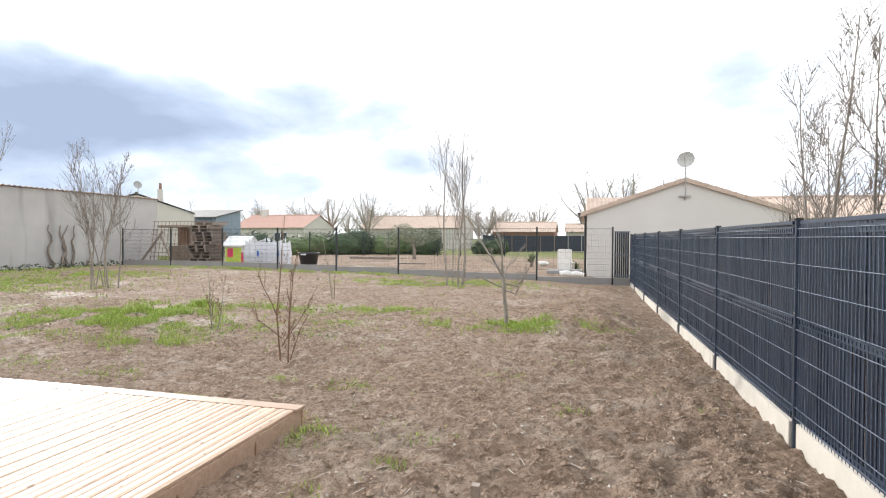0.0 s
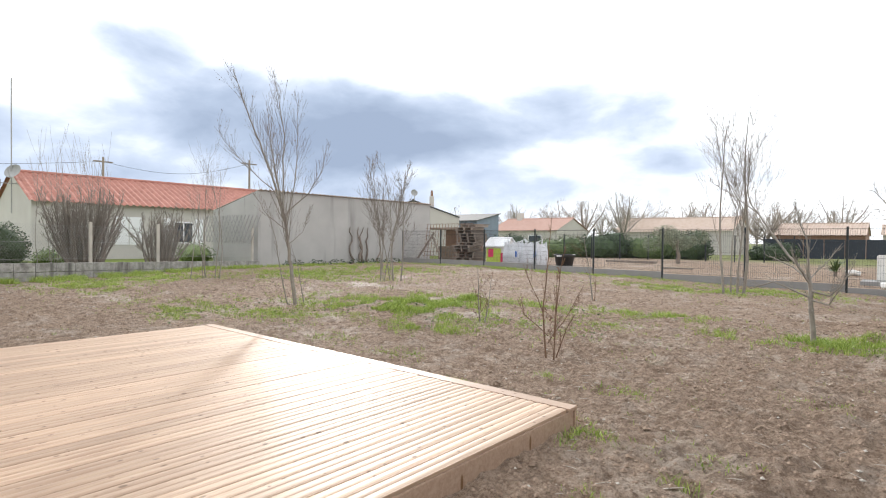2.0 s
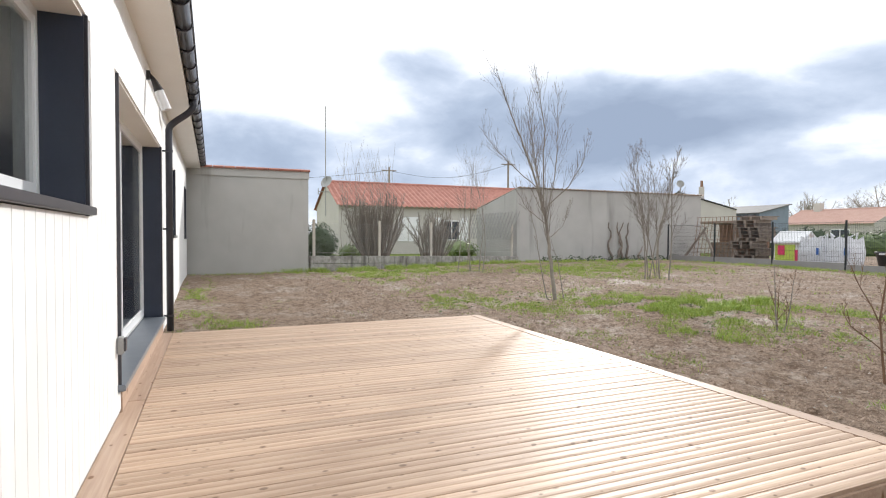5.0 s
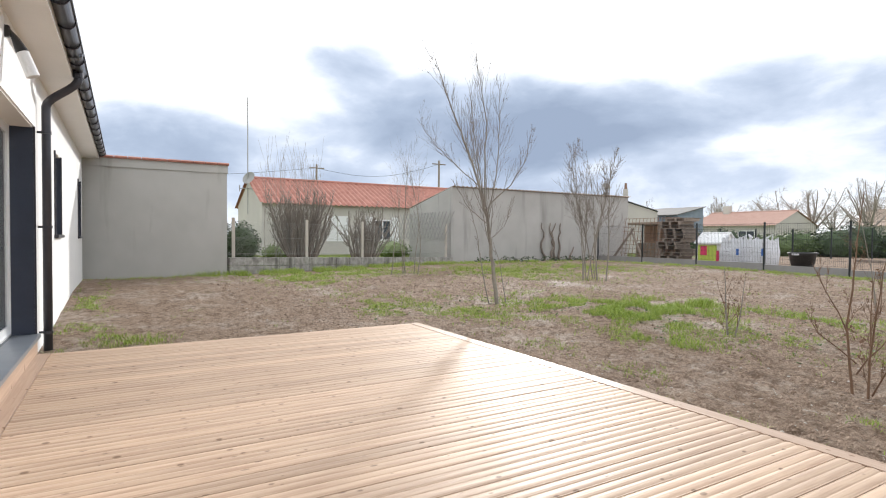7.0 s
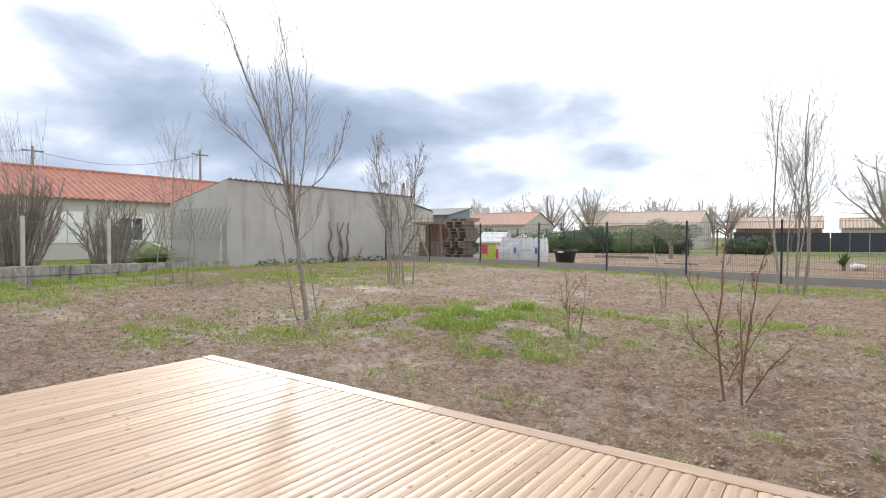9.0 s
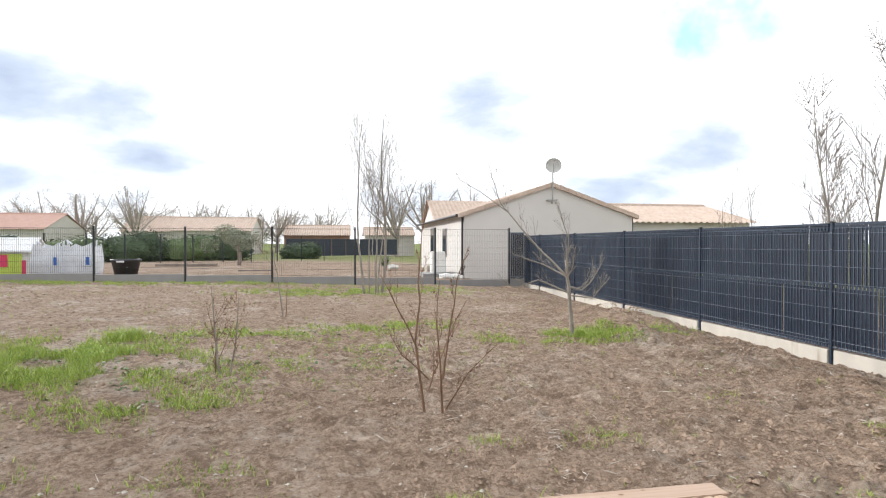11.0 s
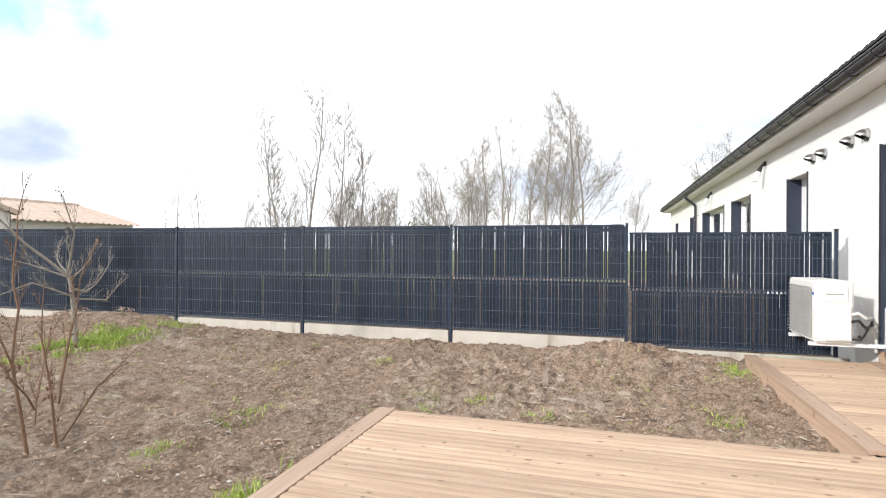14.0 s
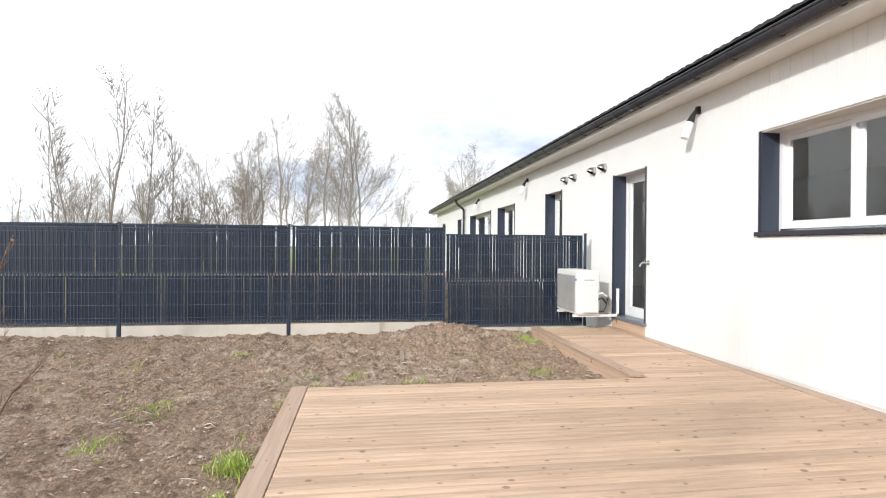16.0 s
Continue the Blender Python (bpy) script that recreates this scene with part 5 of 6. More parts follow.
# ---- grass, clods, stones ----
GRASSY = [  # centre x, y, radii, blades per square metre, height
    (-6.9, 7.7, 1.5, 0.5, 330, 0.09), (-5.0, 8.2, 1.1, 0.4, 220, 0.08), (-9.6, 7.0, 1.2, 0.35, 240, 0.09),
    (-8.4, 7.9, 1.6, 0.85, 520, 0.13), (-7.9, 8.3, 0.8, 0.8, 700, 0.15), (-10.4, 5.9, 1.2, 0.6, 300, 0.10), (-10.7, 4.7, 0.7, 0.4, 260, 0.10), (-6.5, 6.85, 0.45, 0.2, 900, 0.14), (-6.5, 9.7, 1.3, 0.4, 330, 0.11),
    (-5.3, 9.7, 0.7, 0.3, 260, 0.1), (-4.1, 10.3, 0.9, 0.35, 560, 0.12), (-1.75, 9.15, 0.85, 0.28, 1300, 0.15), (-0.8, 8.9, 0.55, 0.2, 800, 0.10), (-5.8, 16.1, 1.3, 0.8, 420, 0.12), (-3.6, 16.9, 1.5, 0.9, 380, 0.12),
    (-14.6, 10.6, 2.0, 1.5, 330, 0.14), (-16.6, 6.2, 1.2, 1.6, 330, 0.13), (-15.9, 14.3, 2.2, 1.2, 300, 0.12), (-13.5, 18.6, 3.5, 0.6, 330, 0.12), (-9.0, 18.7, 3.0, 0.45, 280, 0.12), (-2.86, 4.45, 0.12, 0.2, 800, 0.14), (-2.66, 4.5, 0.18, 0.15, 500, 0.10),
    (-2.95, 5.8, 0.22, 0.15, 400, 0.08), (-4.45, 4.85, 0.35, 0.12, 1200, 0.17), (0.14, 1.55, 0.25, 0.12, 700, 0.12), (1.0, 0.6, 0.35, 0.3, 500, 0.14), (-1.87, 2.0, 0.15, 0.12, 500, 0.08), (-10.0, 0.45, 0.7, 0.4, 240, 0.10), (-9.5, 1.0, 0.3, 0.25, 450, 0.12),
    (-11.3, 4.9, 0.9, 0.5, 280, 0.10), (-17.1, 1.8, 0.25, 1.6, 120, 0.12), (-17.4, 3.8, 0.35, 0.8, 800, 0.24), (-17.9, 5.4, 0.35, 1.2, 800, 0.24), (-18.5, 7.4, 0.35, 1.3, 700, 0.22), (-19.2, 9.6, 0.4, 1.4, 700, 0.22), (-15.2, 4.6, 1.2, 0.7, 330, 0.14), (-12.5, 0.35, 2.0, 0.2, 330, 0.1), (-19.4, 14.0, 0.5, 3.0, 300, 0.16), (-7.6, 9.3, 0.16, 0.14, 1800, 0.24), (-5.9, 5.5, 0.3, 0.2, 260, 0.08), (-6.9, 6.55, 0.4, 0.2, 300, 0.09),
    (-1.8, 4.6, 0.2, 0.15, 260, 0.07), (-1.87, 4.05, 0.1, 0.08, 420, 0.13), (-2.2, 3.5, 0.15, 0.2, 200, 0.08), (-3.83, 5.85, 0.16, 0.12, 300, 0.09), (-4.4, 8.8, 0.3, 0.2, 350, 0.1), (-0.6, 5.6, 0.1, 0.1, 500, 0.09), (-1.3, 6.6, 0.2, 0.2, 160, 0.07), (-9.3, 6.1, 0.8, 0.4, 260, 0.1), (-7.2, 5.4, 0.5, 0.25, 220, 0.09), (-0.4, 1.8, 0.15, 0.12, 300, 0.07)]


def grass():
    rng = random.Random(77)
    v, f = [], []

    def blade(x, y, h, lean):
        z = ground_z(x, y) - 0.01
        q = rng.uniform(0, math.tau)
        w = rng.uniform(0.0022, 0.0045) * (1 + h * 2)
        cx, sx = math.cos(q) * w, math.sin(q) * w
        a = rng.uniform(0, math.tau)
        l = h * lean * rng.uniform(0.2, 1.0)
        n = len(v)
        ex, ey = math.cos(a) * l, math.sin(a) * l
        v.extend([(x - cx, y - sx, z), (x + cx, y + sx, z), (x + ex * 0.4 + cx * 0.7, y + ey * 0.4 + sx * 0.7, z + h * 0.6), (x + ex * 0.4 - cx * 0.7, y + ey * 0.4 - sx * 0.7, z + h * 0.6), (x + ex, y + ey, z + h)])
        f.extend([(n, n + 1, n + 2, n + 3), (n + 3, n + 2, n + 4)])
    for cx, cy, rx, ry, dens, h in GRASSY:
        for _ in range(int(math.pi * rx * ry * dens * 1.15)):
            tx, ty = cx + rng.gauss(0, rx * 0.72), cy + rng.gauss(0, ry * 0.72)
            if noise.noise((tx * 1.9, ty * 1.9, 3)) < -0.05 and rx > 0.3:
                continue
            if (tx < -2.8 and tx > -9.2 and ty < 4.7) or (tx < 0.55 and tx > -2.9 and ty < 1.4):
                continue
            for _ in range(5):
                blade(tx + rng.gauss(0, 0.03), ty + rng.gauss(0, 0.03), h * rng.uniform(0.2, 0.75), 1.1)
    for _ in range(2600):      # single weeds all over
        tx, ty = rng.uniform(-16, 0.9), rng.uniform(0.3, 18.8)
        if (tx < -2.7 and tx > -9.3 and ty < 4.8) or (tx < 0.6 and ty < 1.5) or noise.noise((tx * 0.6, ty * 0.6, 8)) < 0.0:
            continue
        for _ in range(4):
            blade(tx + rng.gauss(0, 0.03), ty + rng.gauss(0, 0.03), rng.uniform(0.02, 0.06), 1.2)
    for _ in range(9000):      # lawn behind the low wall
        tx, ty = rng.uniform(-27, -20.6), rng.uniform(3.5, 12)
        blade(tx, ty, rng.uniform(0.05, 0.14), 0.7)
    ob = raw("grass", v, f, GRASS)
    tagged(ob, "patches of fresh green spring grass on the soil", "grass", kind="stuff")
    # broad-leaved weeds
    v2, f2 = [], []
    for cx, cy, rx, ry, dens, h in GRASSY[:21]:
        for _ in range(int(rx * ry * 60) + 6):
            x, y = cx + rng.gauss(0, rx * 0.6), cy + rng.gauss(0, ry * 0.6)
            if -9.3 < x < -2.7 and y < 4.8:
                continue
            z = ground_z(x, y)
            for _ in range(5):
                a, s = rng.uniform(0, math.tau), rng.uniform(0.02, 0.05)
                d = Vector((math.cos(a), math.sin(a), rng.uniform(0.2, 0.7))) * s
                w = Vector((-math.sin(a), math.cos(a), 0)) * s * 0.35
                p, n = Vector((x, y, z)), len(v2)
                v2 += [p, p + d * 0.5 + w, p + d, p + d * 0.5 - w]
                f2.append((n, n + 1, n + 2, n + 3))
    tagged(raw("weeds", v2, f2, WEED), "low broad-leaved weeds in the grass", "weeds", kind="stuff")


def clods():
    rng = random.Random(91)

    def scatter(count, area, lo, hi, flat):
        v, f = [], []
        for _ in range(count):
            x, y = area(rng)
            if (-9.2 < x < -2.8 and y < 4.7) or (x < 0.52 and y < 1.4) or not -16.5 < x < 1.02 or not 0.1 < y < 19.2:
                continue
            s = lo + (hi - lo) * rng.random() ** 3
            p = Vector((x, y, ground_z(x, y) + s * 0.05))
            n = len(v)
            for d in ((1, 0, 0), (0, 1, 0), (-1, 0, 0), (0, -1, 0), (0.1, 0.1, flat), (0, 0, -flat)):
                v.append(p + Vector(d) * s * rng.uniform(0.75, 1.15))
            f.extend([(n, n + 1, n + 4), (n + 1, n + 2, n + 4), (n + 2, n + 3, n + 4), (n + 3, n, n + 4), (n + 1, n, n + 5), (n + 2, n + 1, n + 5), (n + 3, n + 2, n + 5), (n, n + 3, n + 5)])
        return v, f

    def near(r):
        return r.uniform(-4.6, 1.0), 1.4 + r.random() ** 1.3 * 9

    def heap(r):
        hx, hy, rx, ry, _ = HEAPS[r.randrange(6)]
        return hx + r.gauss(0, rx * 0.8), hy + r.gauss(0, ry * 0.8)

    def wide(r):
        return r.uniform(-15, 0.9), r.uniform(2.5, 18.5)
    for area, count, lo, hi in ((near, 32000, 0.003, 0.022), (heap, 15000, 0.004, 0.026), (wide, 26000, 0.005, 0.032)):
        tagged(raw("soil_clods", *scatter(count, area, lo, hi, 0.7), CLOD), "loose brown clods of dug soil", "soil clods", kind="stuff")
    tagged(raw("pebbles", *scatter(5200, wide, 0.006, 0.022, 0.6), PEBBLE), "small pale stones on the soil", "pebbles", kind="stuff")
    # straw and twigs lying about
    v, f = [], []
    for _ in range(700):
        x, y = near(rng) if rng.random() < 0.6 else wide(rng)
        if (-9.2 < x < -2.8 and y < 4.7) or (x < 0.52 and y < 1.4):
            continue
        a, ln = rng.uniform(0, math.tau), rng.uniform(0.03, 0.14)
        p = Vector((x, y, ground_z(x, y) + 0.012))
        d, w = Vector((math.cos(a), math.sin(a), rng.uniform(-0.05, 0.25))) * ln, Vector((-math.sin(a), math.cos(a), 0)) * 0.003
        n = len(v)
        v += [p - w, p + w, p + d + w * 0.6, p + d - w * 0.6, p + d * 0.5 + Vector((0, 0, 0.006))]
        f += [(n, n + 1, n + 4), (n + 1, n + 2, n + 4), (n + 2, n + 3, n + 4), (n + 3, n, n + 4)]
    tagged(raw("straw", v, f, PEBBLE), "bits of pale straw on the soil", "straw", kind="stuff")


grass()
clods()
solid("wooden_stake", prism(bmesh.new(), [(-1.14, 3.53), (-1.09, 3.53), (-1.09, 3.58), (-1.14, 3.58)], "z", -0.1, 0.17), OLDWOOD, "short weathered wooden stake in the soil", "stake", "")


# ---- the west side ----
def tiles_sheet(bm, x0, x1, y0, y1, zlo, zhi, rise, pitch=0.2, amp=0.035, rows=0.35):
    """A wavy tiled roof plane; the slope runs along 'rise' ('x' or 'y') from zlo to zhi."""
    length = (y1 - y0) if rise == "x" else (x1 - x0)
    run = abs((x1 - x0) if rise == "x" else (y1 - y0))
    nu, nv = int(length / pitch * 4), max(2, int(run / rows))
    cols = []
    for j in range(nv + 1):
        for e in (0, 1):
            if j == nv and e:
                continue
            u = j / nv
            col = []
            for i in range(nu + 1):
                s = i / nu
                z = zlo + (zhi - zlo) * u + amp * math.sin(i * math.pi / 2) + (0.02 if e == 0 and j else 0)
                col.append(bm.verts.new((x0 + (x1 - x0) * u, y0 + (y1 - y0) * s, z) if rise == "x" else (x0 + (x1 - x0) * s, y0 + (y1 - y0) * u, z)))
            cols.append(col)
    for a, b in zip(cols, cols[1:]):
        for i in range(nu):
            bm.faces.new((a[i], a[i + 1], b[i + 1], b[i]))
    return bm


def garage():
    g = thing("garage", (-20, -0.5, 0.2), "windowless grey-rendered garage with a clay tile edge", "garage")
    part("wall", boxes((-24, -17.5, -5, 3.25, 0.1, 3.12)), GARAGE, g)
    part("band", boxes((-24, -17.47, -5, 3.27, 3.12, 3.33)), GARAGE, g, "paler band under the roof")
    bm = bmesh.new()
    for i in range(28):
        y = -4.95 + i * 0.295
        prism(bm, [(-17.62, 3.33), (-17.42, 3.33), (-17.40, 3.37), (-17.50, 3.405), (-17.62, 3.39)], "y", y, y + 0.28)
    part("tile_edge", bm, ORANGE, g, "orange clay edge tiles")
    part("roof", boxes((-24, -17.62, -5, 3.25, 3.33, 3.37)), GREYCONC, g)


def low_wall():
    w = thing("low_wall", (-18.8, 7.5, 0.3), "low old concrete block wall stained dark", "wall", kind="structure")
    a, b = Vector((-17.55, 3.28)), Vector((-20.1, 11.9))
    n = 18
    d = (b - a) / n
    s = Vector((d.y, -d.x)).normalized() * 0.1
    for i in range(n):
        for row in range(2):
            p, q = a + d * i, a + d * (i + 1) - d.normalized() * 0.012
            zt = 0.86 - 0.20 * (i + 0.5) / n
            z0 = 0.15 if row == 0 else zt - 0.22
            z1 = zt - 0.235 if row == 0 else zt
            bm = prism(bmesh.new(), [(p.x - s.x, p.y - s.y), (q.x - s.x, q.y - s.y), (q.x + s.x, q.y + s.y), (p.x + s.x, p.y + s.y)], "z", z0, z1)
            part("block", bm, OLDWALL, w)
    f = thing("chain_link_fence", (-19.2, 7.7, 0.8), "thin wire fence on slim concrete posts above the low wall", "fence")
    for u in (0.02, 0.28, 0.52, 0.98):
        p = a + (b - a) * u + Vector((-0.16, 0))
        part("post", boxes((p.x - 0.04, p.x + 0.04, p.y - 0.04, p.y + 0.04, 0.3, 1.95), bevel=0.006), CONCRETE, f)
    bm = bmesh.new()
    for z in (0.95, 1.4, 1.85):
        tube(bm, [(a.x - 0.16, a.y, z), (b.x - 0.16, b.y, z - 0.1)], 0.004, 4)
    n = 120
    for i in range(n):
        for k in (-1, 1):
            p, q = a + (b - a) * (i / n), a + (b - a) * (min(n, max(0, i + k * 9)) / n)
            tube(bm, [(p.x - 0.16, p.y, 0.88), (q.x - 0.16, q.y, 1.82)], 0.0018, 3, closed=False)
    part("netting", bm, GRILLE, f, kind="stuff")


def barn():
    g = thing("barn", (-22.5, 16.5, 0.3), "long windowless grey-rendered barn with a tiled lean-to roof", "barn")
    bm = prism(bmesh.new(), [(-20.1, 0.1), (-20.1, 3.40), (-23.7, 2.70), (-23.7, 0.1)], "y", 11.9, 21.9)
    part("wall", bm, BARN, g)
    rb = tiles_sheet(bmesh.new(), -19.98, -23.8, 11.92, 21.98, 3.44, 2.73, "x", 0.2, 0.03)
    part("roof", rb, PINKTILE, g, "wavy pale clay tiles")
    # climbing stems
    c = thing("climber", (-20.0, 17.0, 0.45), "dark leafless climbing stems on the barn wall", "climber")
    rng = random.Random(6)
    for y in (16.6, 16.9, 17.15, 17.5, 18.2):
        pts, p = [], Vector((-20.02, y, 0.4))
        for i in range(int(9 if y < 18 else 4)):
            pts.append(p.copy())
            p += Vector((0, rng.gauss(0, 0.09), 0.21))
        part("stem", tube(bmesh.new(), pts, 0.055, 6, r_end=0.02), OLDWOOD, c)
    for i in range(7):
        y = 13.3 + i * 1.1
        leafy("ivy_clump", (-19.75, y, 0.38), [((0, 0, 0.10), (0.25, 0.5, 0.2))], 160, 0.05, HEDGE, "low dark ivy at the foot of the barn wall", "ivy", 300 + i, core=False)
    # lattice screen beside the gable
    l = thing("lattice_panel", (-22.3, 11.6, 1.4), "weathered diagonal lattice panel beside the barn", "lattice")
    me = None
    for k in (1, -1):
        for i in range(16):
            x = -24.4 + i * 0.28
            bm = bmesh.new()
            tube(bm, [(x, 11.62 + 0.02 * k, 1.35), (x + 0.75 * k, 11.62 + 0.02 * k, 2.45)], 0.016, 4)
            part("lath", bm, GRILLE, l)


garage()
low_wall()
barn()
leafy("clipped_bush", (-20.4, 4.1, 0.4), [((0, 0, 0.75), (0.62, 0.62, 0.75))], 2600, 0.045, HEDGE, "dark green clipped round bush behind the low wall", "bush", 61)
leafy("clipped_bush", (-22.6, 5.7, 0.4), [((0, 0, 0.35), (0.5, 0.5, 0.4))], 700, 0.05, WEED, "small brownish clipped bush on the lawn", "bush", 62)
leafy("clipped_bush", (-23.3, 10.9, 0.4), [((0, 0, 0.45), (1.0, 0.7, 0.5))], 900, 0.05, WEED, "low rounded bush before the barn gable", "bush", 63)


def coppice(x, y, n, h, spread, seed, label):
    r = random.Random(seed)
    st = []
    for _ in range(n):
        a, d = r.uniform(0, math.tau), r.random() ** 0.6
        st.append((math.cos(a) * d * 0.35, math.sin(a) * d * 0.35, math.cos(a) * d * spread, math.sin(a) * d * spread, h * r.uniform(0.7, 1.1), r.uniform(0.022, 0.05)))
    make_tree("coppiced_shrub", (x, y, 0.35), st, label, "shrub", "coppiced shrubs", seed, depth=2, forks=7, angle=30, up=0.5, bend=0.07, bark=TWIG, twig=TWIG, rmin=0.005, lowest=0.4, reach=0.5)


coppice(-21.0, 6.3, 85, 2.7, 0.5, 71, "thick bare coppiced shrub behind the low wall")
coppice(-21.2, 8.7, 46, 2.2, 0.42, 72, "bare coppiced shrub behind the low wall")
make_tree("coppiced_shrub", (-21.3, 6.0, 0.35), [(r5.uniform(-0.4, 0.4), r5.uniform(-0.9, 1.2), r5.gauss(0, 0.05), r5.gauss(0, 0.10), r5.uniform(3.3, 4.3), 0.012) for _ in range(14)], "tall thin bare whips above the shrub", "shrub", "coppiced shrubs", 74, depth=1, forks=6, angle=22, up=0.5, bend=0.03, bark=TWIG, twig=TWIG, rmin=0.004, lowest=0.4)


def house(name, x0, x1, y0, y1, foot, eave, ridge, along, wallm, roofm, label, wins=(), over=0.35, pitch=0.30):
    """A gabled bungalow; wins: (side, from, to, z0, z1) on 'e', 'w', 's' or 'n'."""
    h = thing(name, ((x0 + x1) / 2, (y0 + y1) / 2, foot), label, "house")
    mx_, my_ = (x0 + x1) / 2, (y0 + y1) / 2
    if along == "y":
        bm = prism(bmesh.new(), [(x0, foot - 0.3), (x1, foot - 0.3), (x1, eave), (mx_, ridge - 0.06), (x0, eave)], "y", y0, y1)
        part("wall", bm, wallm, h)
        k = (ridge - eave) / (mx_ - x0)
        for s in (x0 - over, x1 + over):
            rb = tiles_sheet(bmesh.new(), s, mx_, y0 - 0.15, y1 + 0.15, eave - k * over + 0.05, ridge + 0.03, "x", pitch, 0.04)
            part("roof", rb, roofm, h)
        bm = tube(bmesh.new(), [(mx_, y0 - 0.16, ridge + 0.04), (mx_, y1 + 0.16, ridge + 0.04)], 0.10, 8)
    else:
        bm = prism(bmesh.new(), [(y0, foot - 0.3), (y1, foot - 0.3), (y1, eave), (my_, ridge - 0.06), (y0, eave)], "x", x0, x1)
        part("wall", bm, wallm, h)
        k = (ridge - eave) / (my_ - y0)
        for s in (y0 - over, y1 + over):
            rb = tiles_sheet(bmesh.new(), x0 - 0.15, x1 + 0.15, s, my_, eave - k * over + 0.05, ridge + 0.03, "y", pitch, 0.04)
            part("roof", rb, roofm, h)
        bm = tube(bmesh.new(), [(x0 - 0.16, my_, ridge + 0.04), (x1 + 0.16, my_, ridge + 0.04)], 0.10, 8)
    part("ridge_tile", bm, roofm, h)
    for side, a, b, z0, z1 in wins:
        d = 0.05
        def bx(a_, b_, z0_, z1_, e):
            return {"e": (x1 - 0.01, x1 + e, a_, b_, z0_, z1_), "w": (x0 - e, x0 + 0.01, a_, b_, z0_, z1_), "s": (a_, b_, y0 - e, y0 + 0.01, z0_, z1_), "n": (a_, b_, y1 - 0.01, y1 + e, z0_, z1_)}[side]
        w = part("window", boxes(bx(a, b, z0, z1, 0.03)), PVC, h)
        m_ = (a + b) / 2
        part("pane", boxes(bx(a + 0.08, m_ - 0.04, z0 + 0.08, z1 - 0.08, 0.036)), GLASSDARK, w)
        part("pane", boxes(bx(m_ + 0.04, b - 0.08, z0 + 0.08, z1 - 0.08, 0.036)), GLASSDARK, w)
    return h


GLASSDARK = mat("far_window_glass", (0.05, 0.06, 0.075), (0.035, 0.045, 0.06), 1, 0.06, bump=0.0)

hb = house("bungalow", -37.6, -30.8, 7.0, 24, 0.4, 3.22, 4.68, "y", CREAM, ORANGE, "cream bungalow with an orange clay tile roof", [("e", 13.2, 14.3, 1.2, 2.4), ("e", 16.2, 17.4, 1.2, 2.4)])
for a, b in ((10.4, 11.0), (11.05, 11.65), (12.7, 13.15), (14.35, 14.8), (15.7, 16.15), (17.45, 17.9)):
    part("shutter", boxes((-30.8, -30.76, a, b, 1.15, 2.55)), PVC, hb, "white shutter")
an = thing("aerial_mast", (-33.2, 6.75, 3.9), "tall thin aerial mast with a dish on the gable", "aerial")
part("mast", tube(bmesh.new(), [(-33.2, 6.75, 2.6), (-33.2, 6.75, 9.0)], 0.03, 6), GRILLE, an)
part("antenna", boxes((-33.23, -33.17, 6.3, 7.2, 4.0, 4.04), (-33.23, -33.17, 6.3, 6.34, 3.85, 4.2)), GRILLE, an)


def dish(parent, c, r, way, material):
    bm = bmesh.new()
    bmesh.ops.create_uvsphere(bm, u_segments=24, v_segments=16, radius=r * 1.6)
    bmesh.ops.bisect_plane(bm, geom=bm.verts[:] + bm.edges[:] + bm.faces[:], plane_co=(0, 0, -r * 1.25), plane_no=(0, 0, 1), clear_outer=True)
    bmesh.ops.translate(bm, vec=(0, 0, r * 1.25), verts=bm.verts)
    q = Vector(way).to_track_quat("Z", "Y").to_matrix()
    bmesh.ops.rotate(bm, verts=bm.verts, cent=(0, 0, 0), matrix=q)
    bmesh.ops.translate(bm, vec=c, verts=bm.verts)
    smooth(part("reflector", bm, material, parent))
    w = q @ Vector((0, 0, 1))
    part("feed_arm", tube(bmesh.new(), [Vector(c) - q @ Vector((0, r * 0.9, 0)), Vector(c) + w * r * 0.9], 0.012, 5), GRILLE, parent)


dish(an, (-33.0, 6.75, 4.6), 0.38, (0.5, -0.6, 0.4), GRILLE)


def pole(x, y, h, to=None):
    p = thing("utility_pole", (x, y, 0.4), "dark wooden utility pole with a crossbar", "utility pole", "utility poles")
    part("pole", tube(bmesh.new(), [(x, y, 0.2), (x, y, h)], 0.14, 8, r_end=0.1), OLDWOOD, p)
    part("crossbar", boxes((x - 0.08, x + 0.08, y - 0.8, y + 0.8, h - 0.45, h - 0.35)), OLDWOOD, p)
    if to:
        pts = [(x + (to[0] - x) * u, y + (to[1] - y) * u, h + (to[2] - h) * u - 0.4 - 1.1 * math.sin(u * math.pi)) for u in np.linspace(0, 1, 14)]
        part("cable", tube(bmesh.new(), pts, 0.02, 4), BLACK, p)


pole(-58.5, 18.5, 9.0, (-53.4, 30.5, 9.7))
pole(-53.4, 30.5, 9.7)
pole(-60, -12, 8.0, (-58.5, 18.5, 9.0))


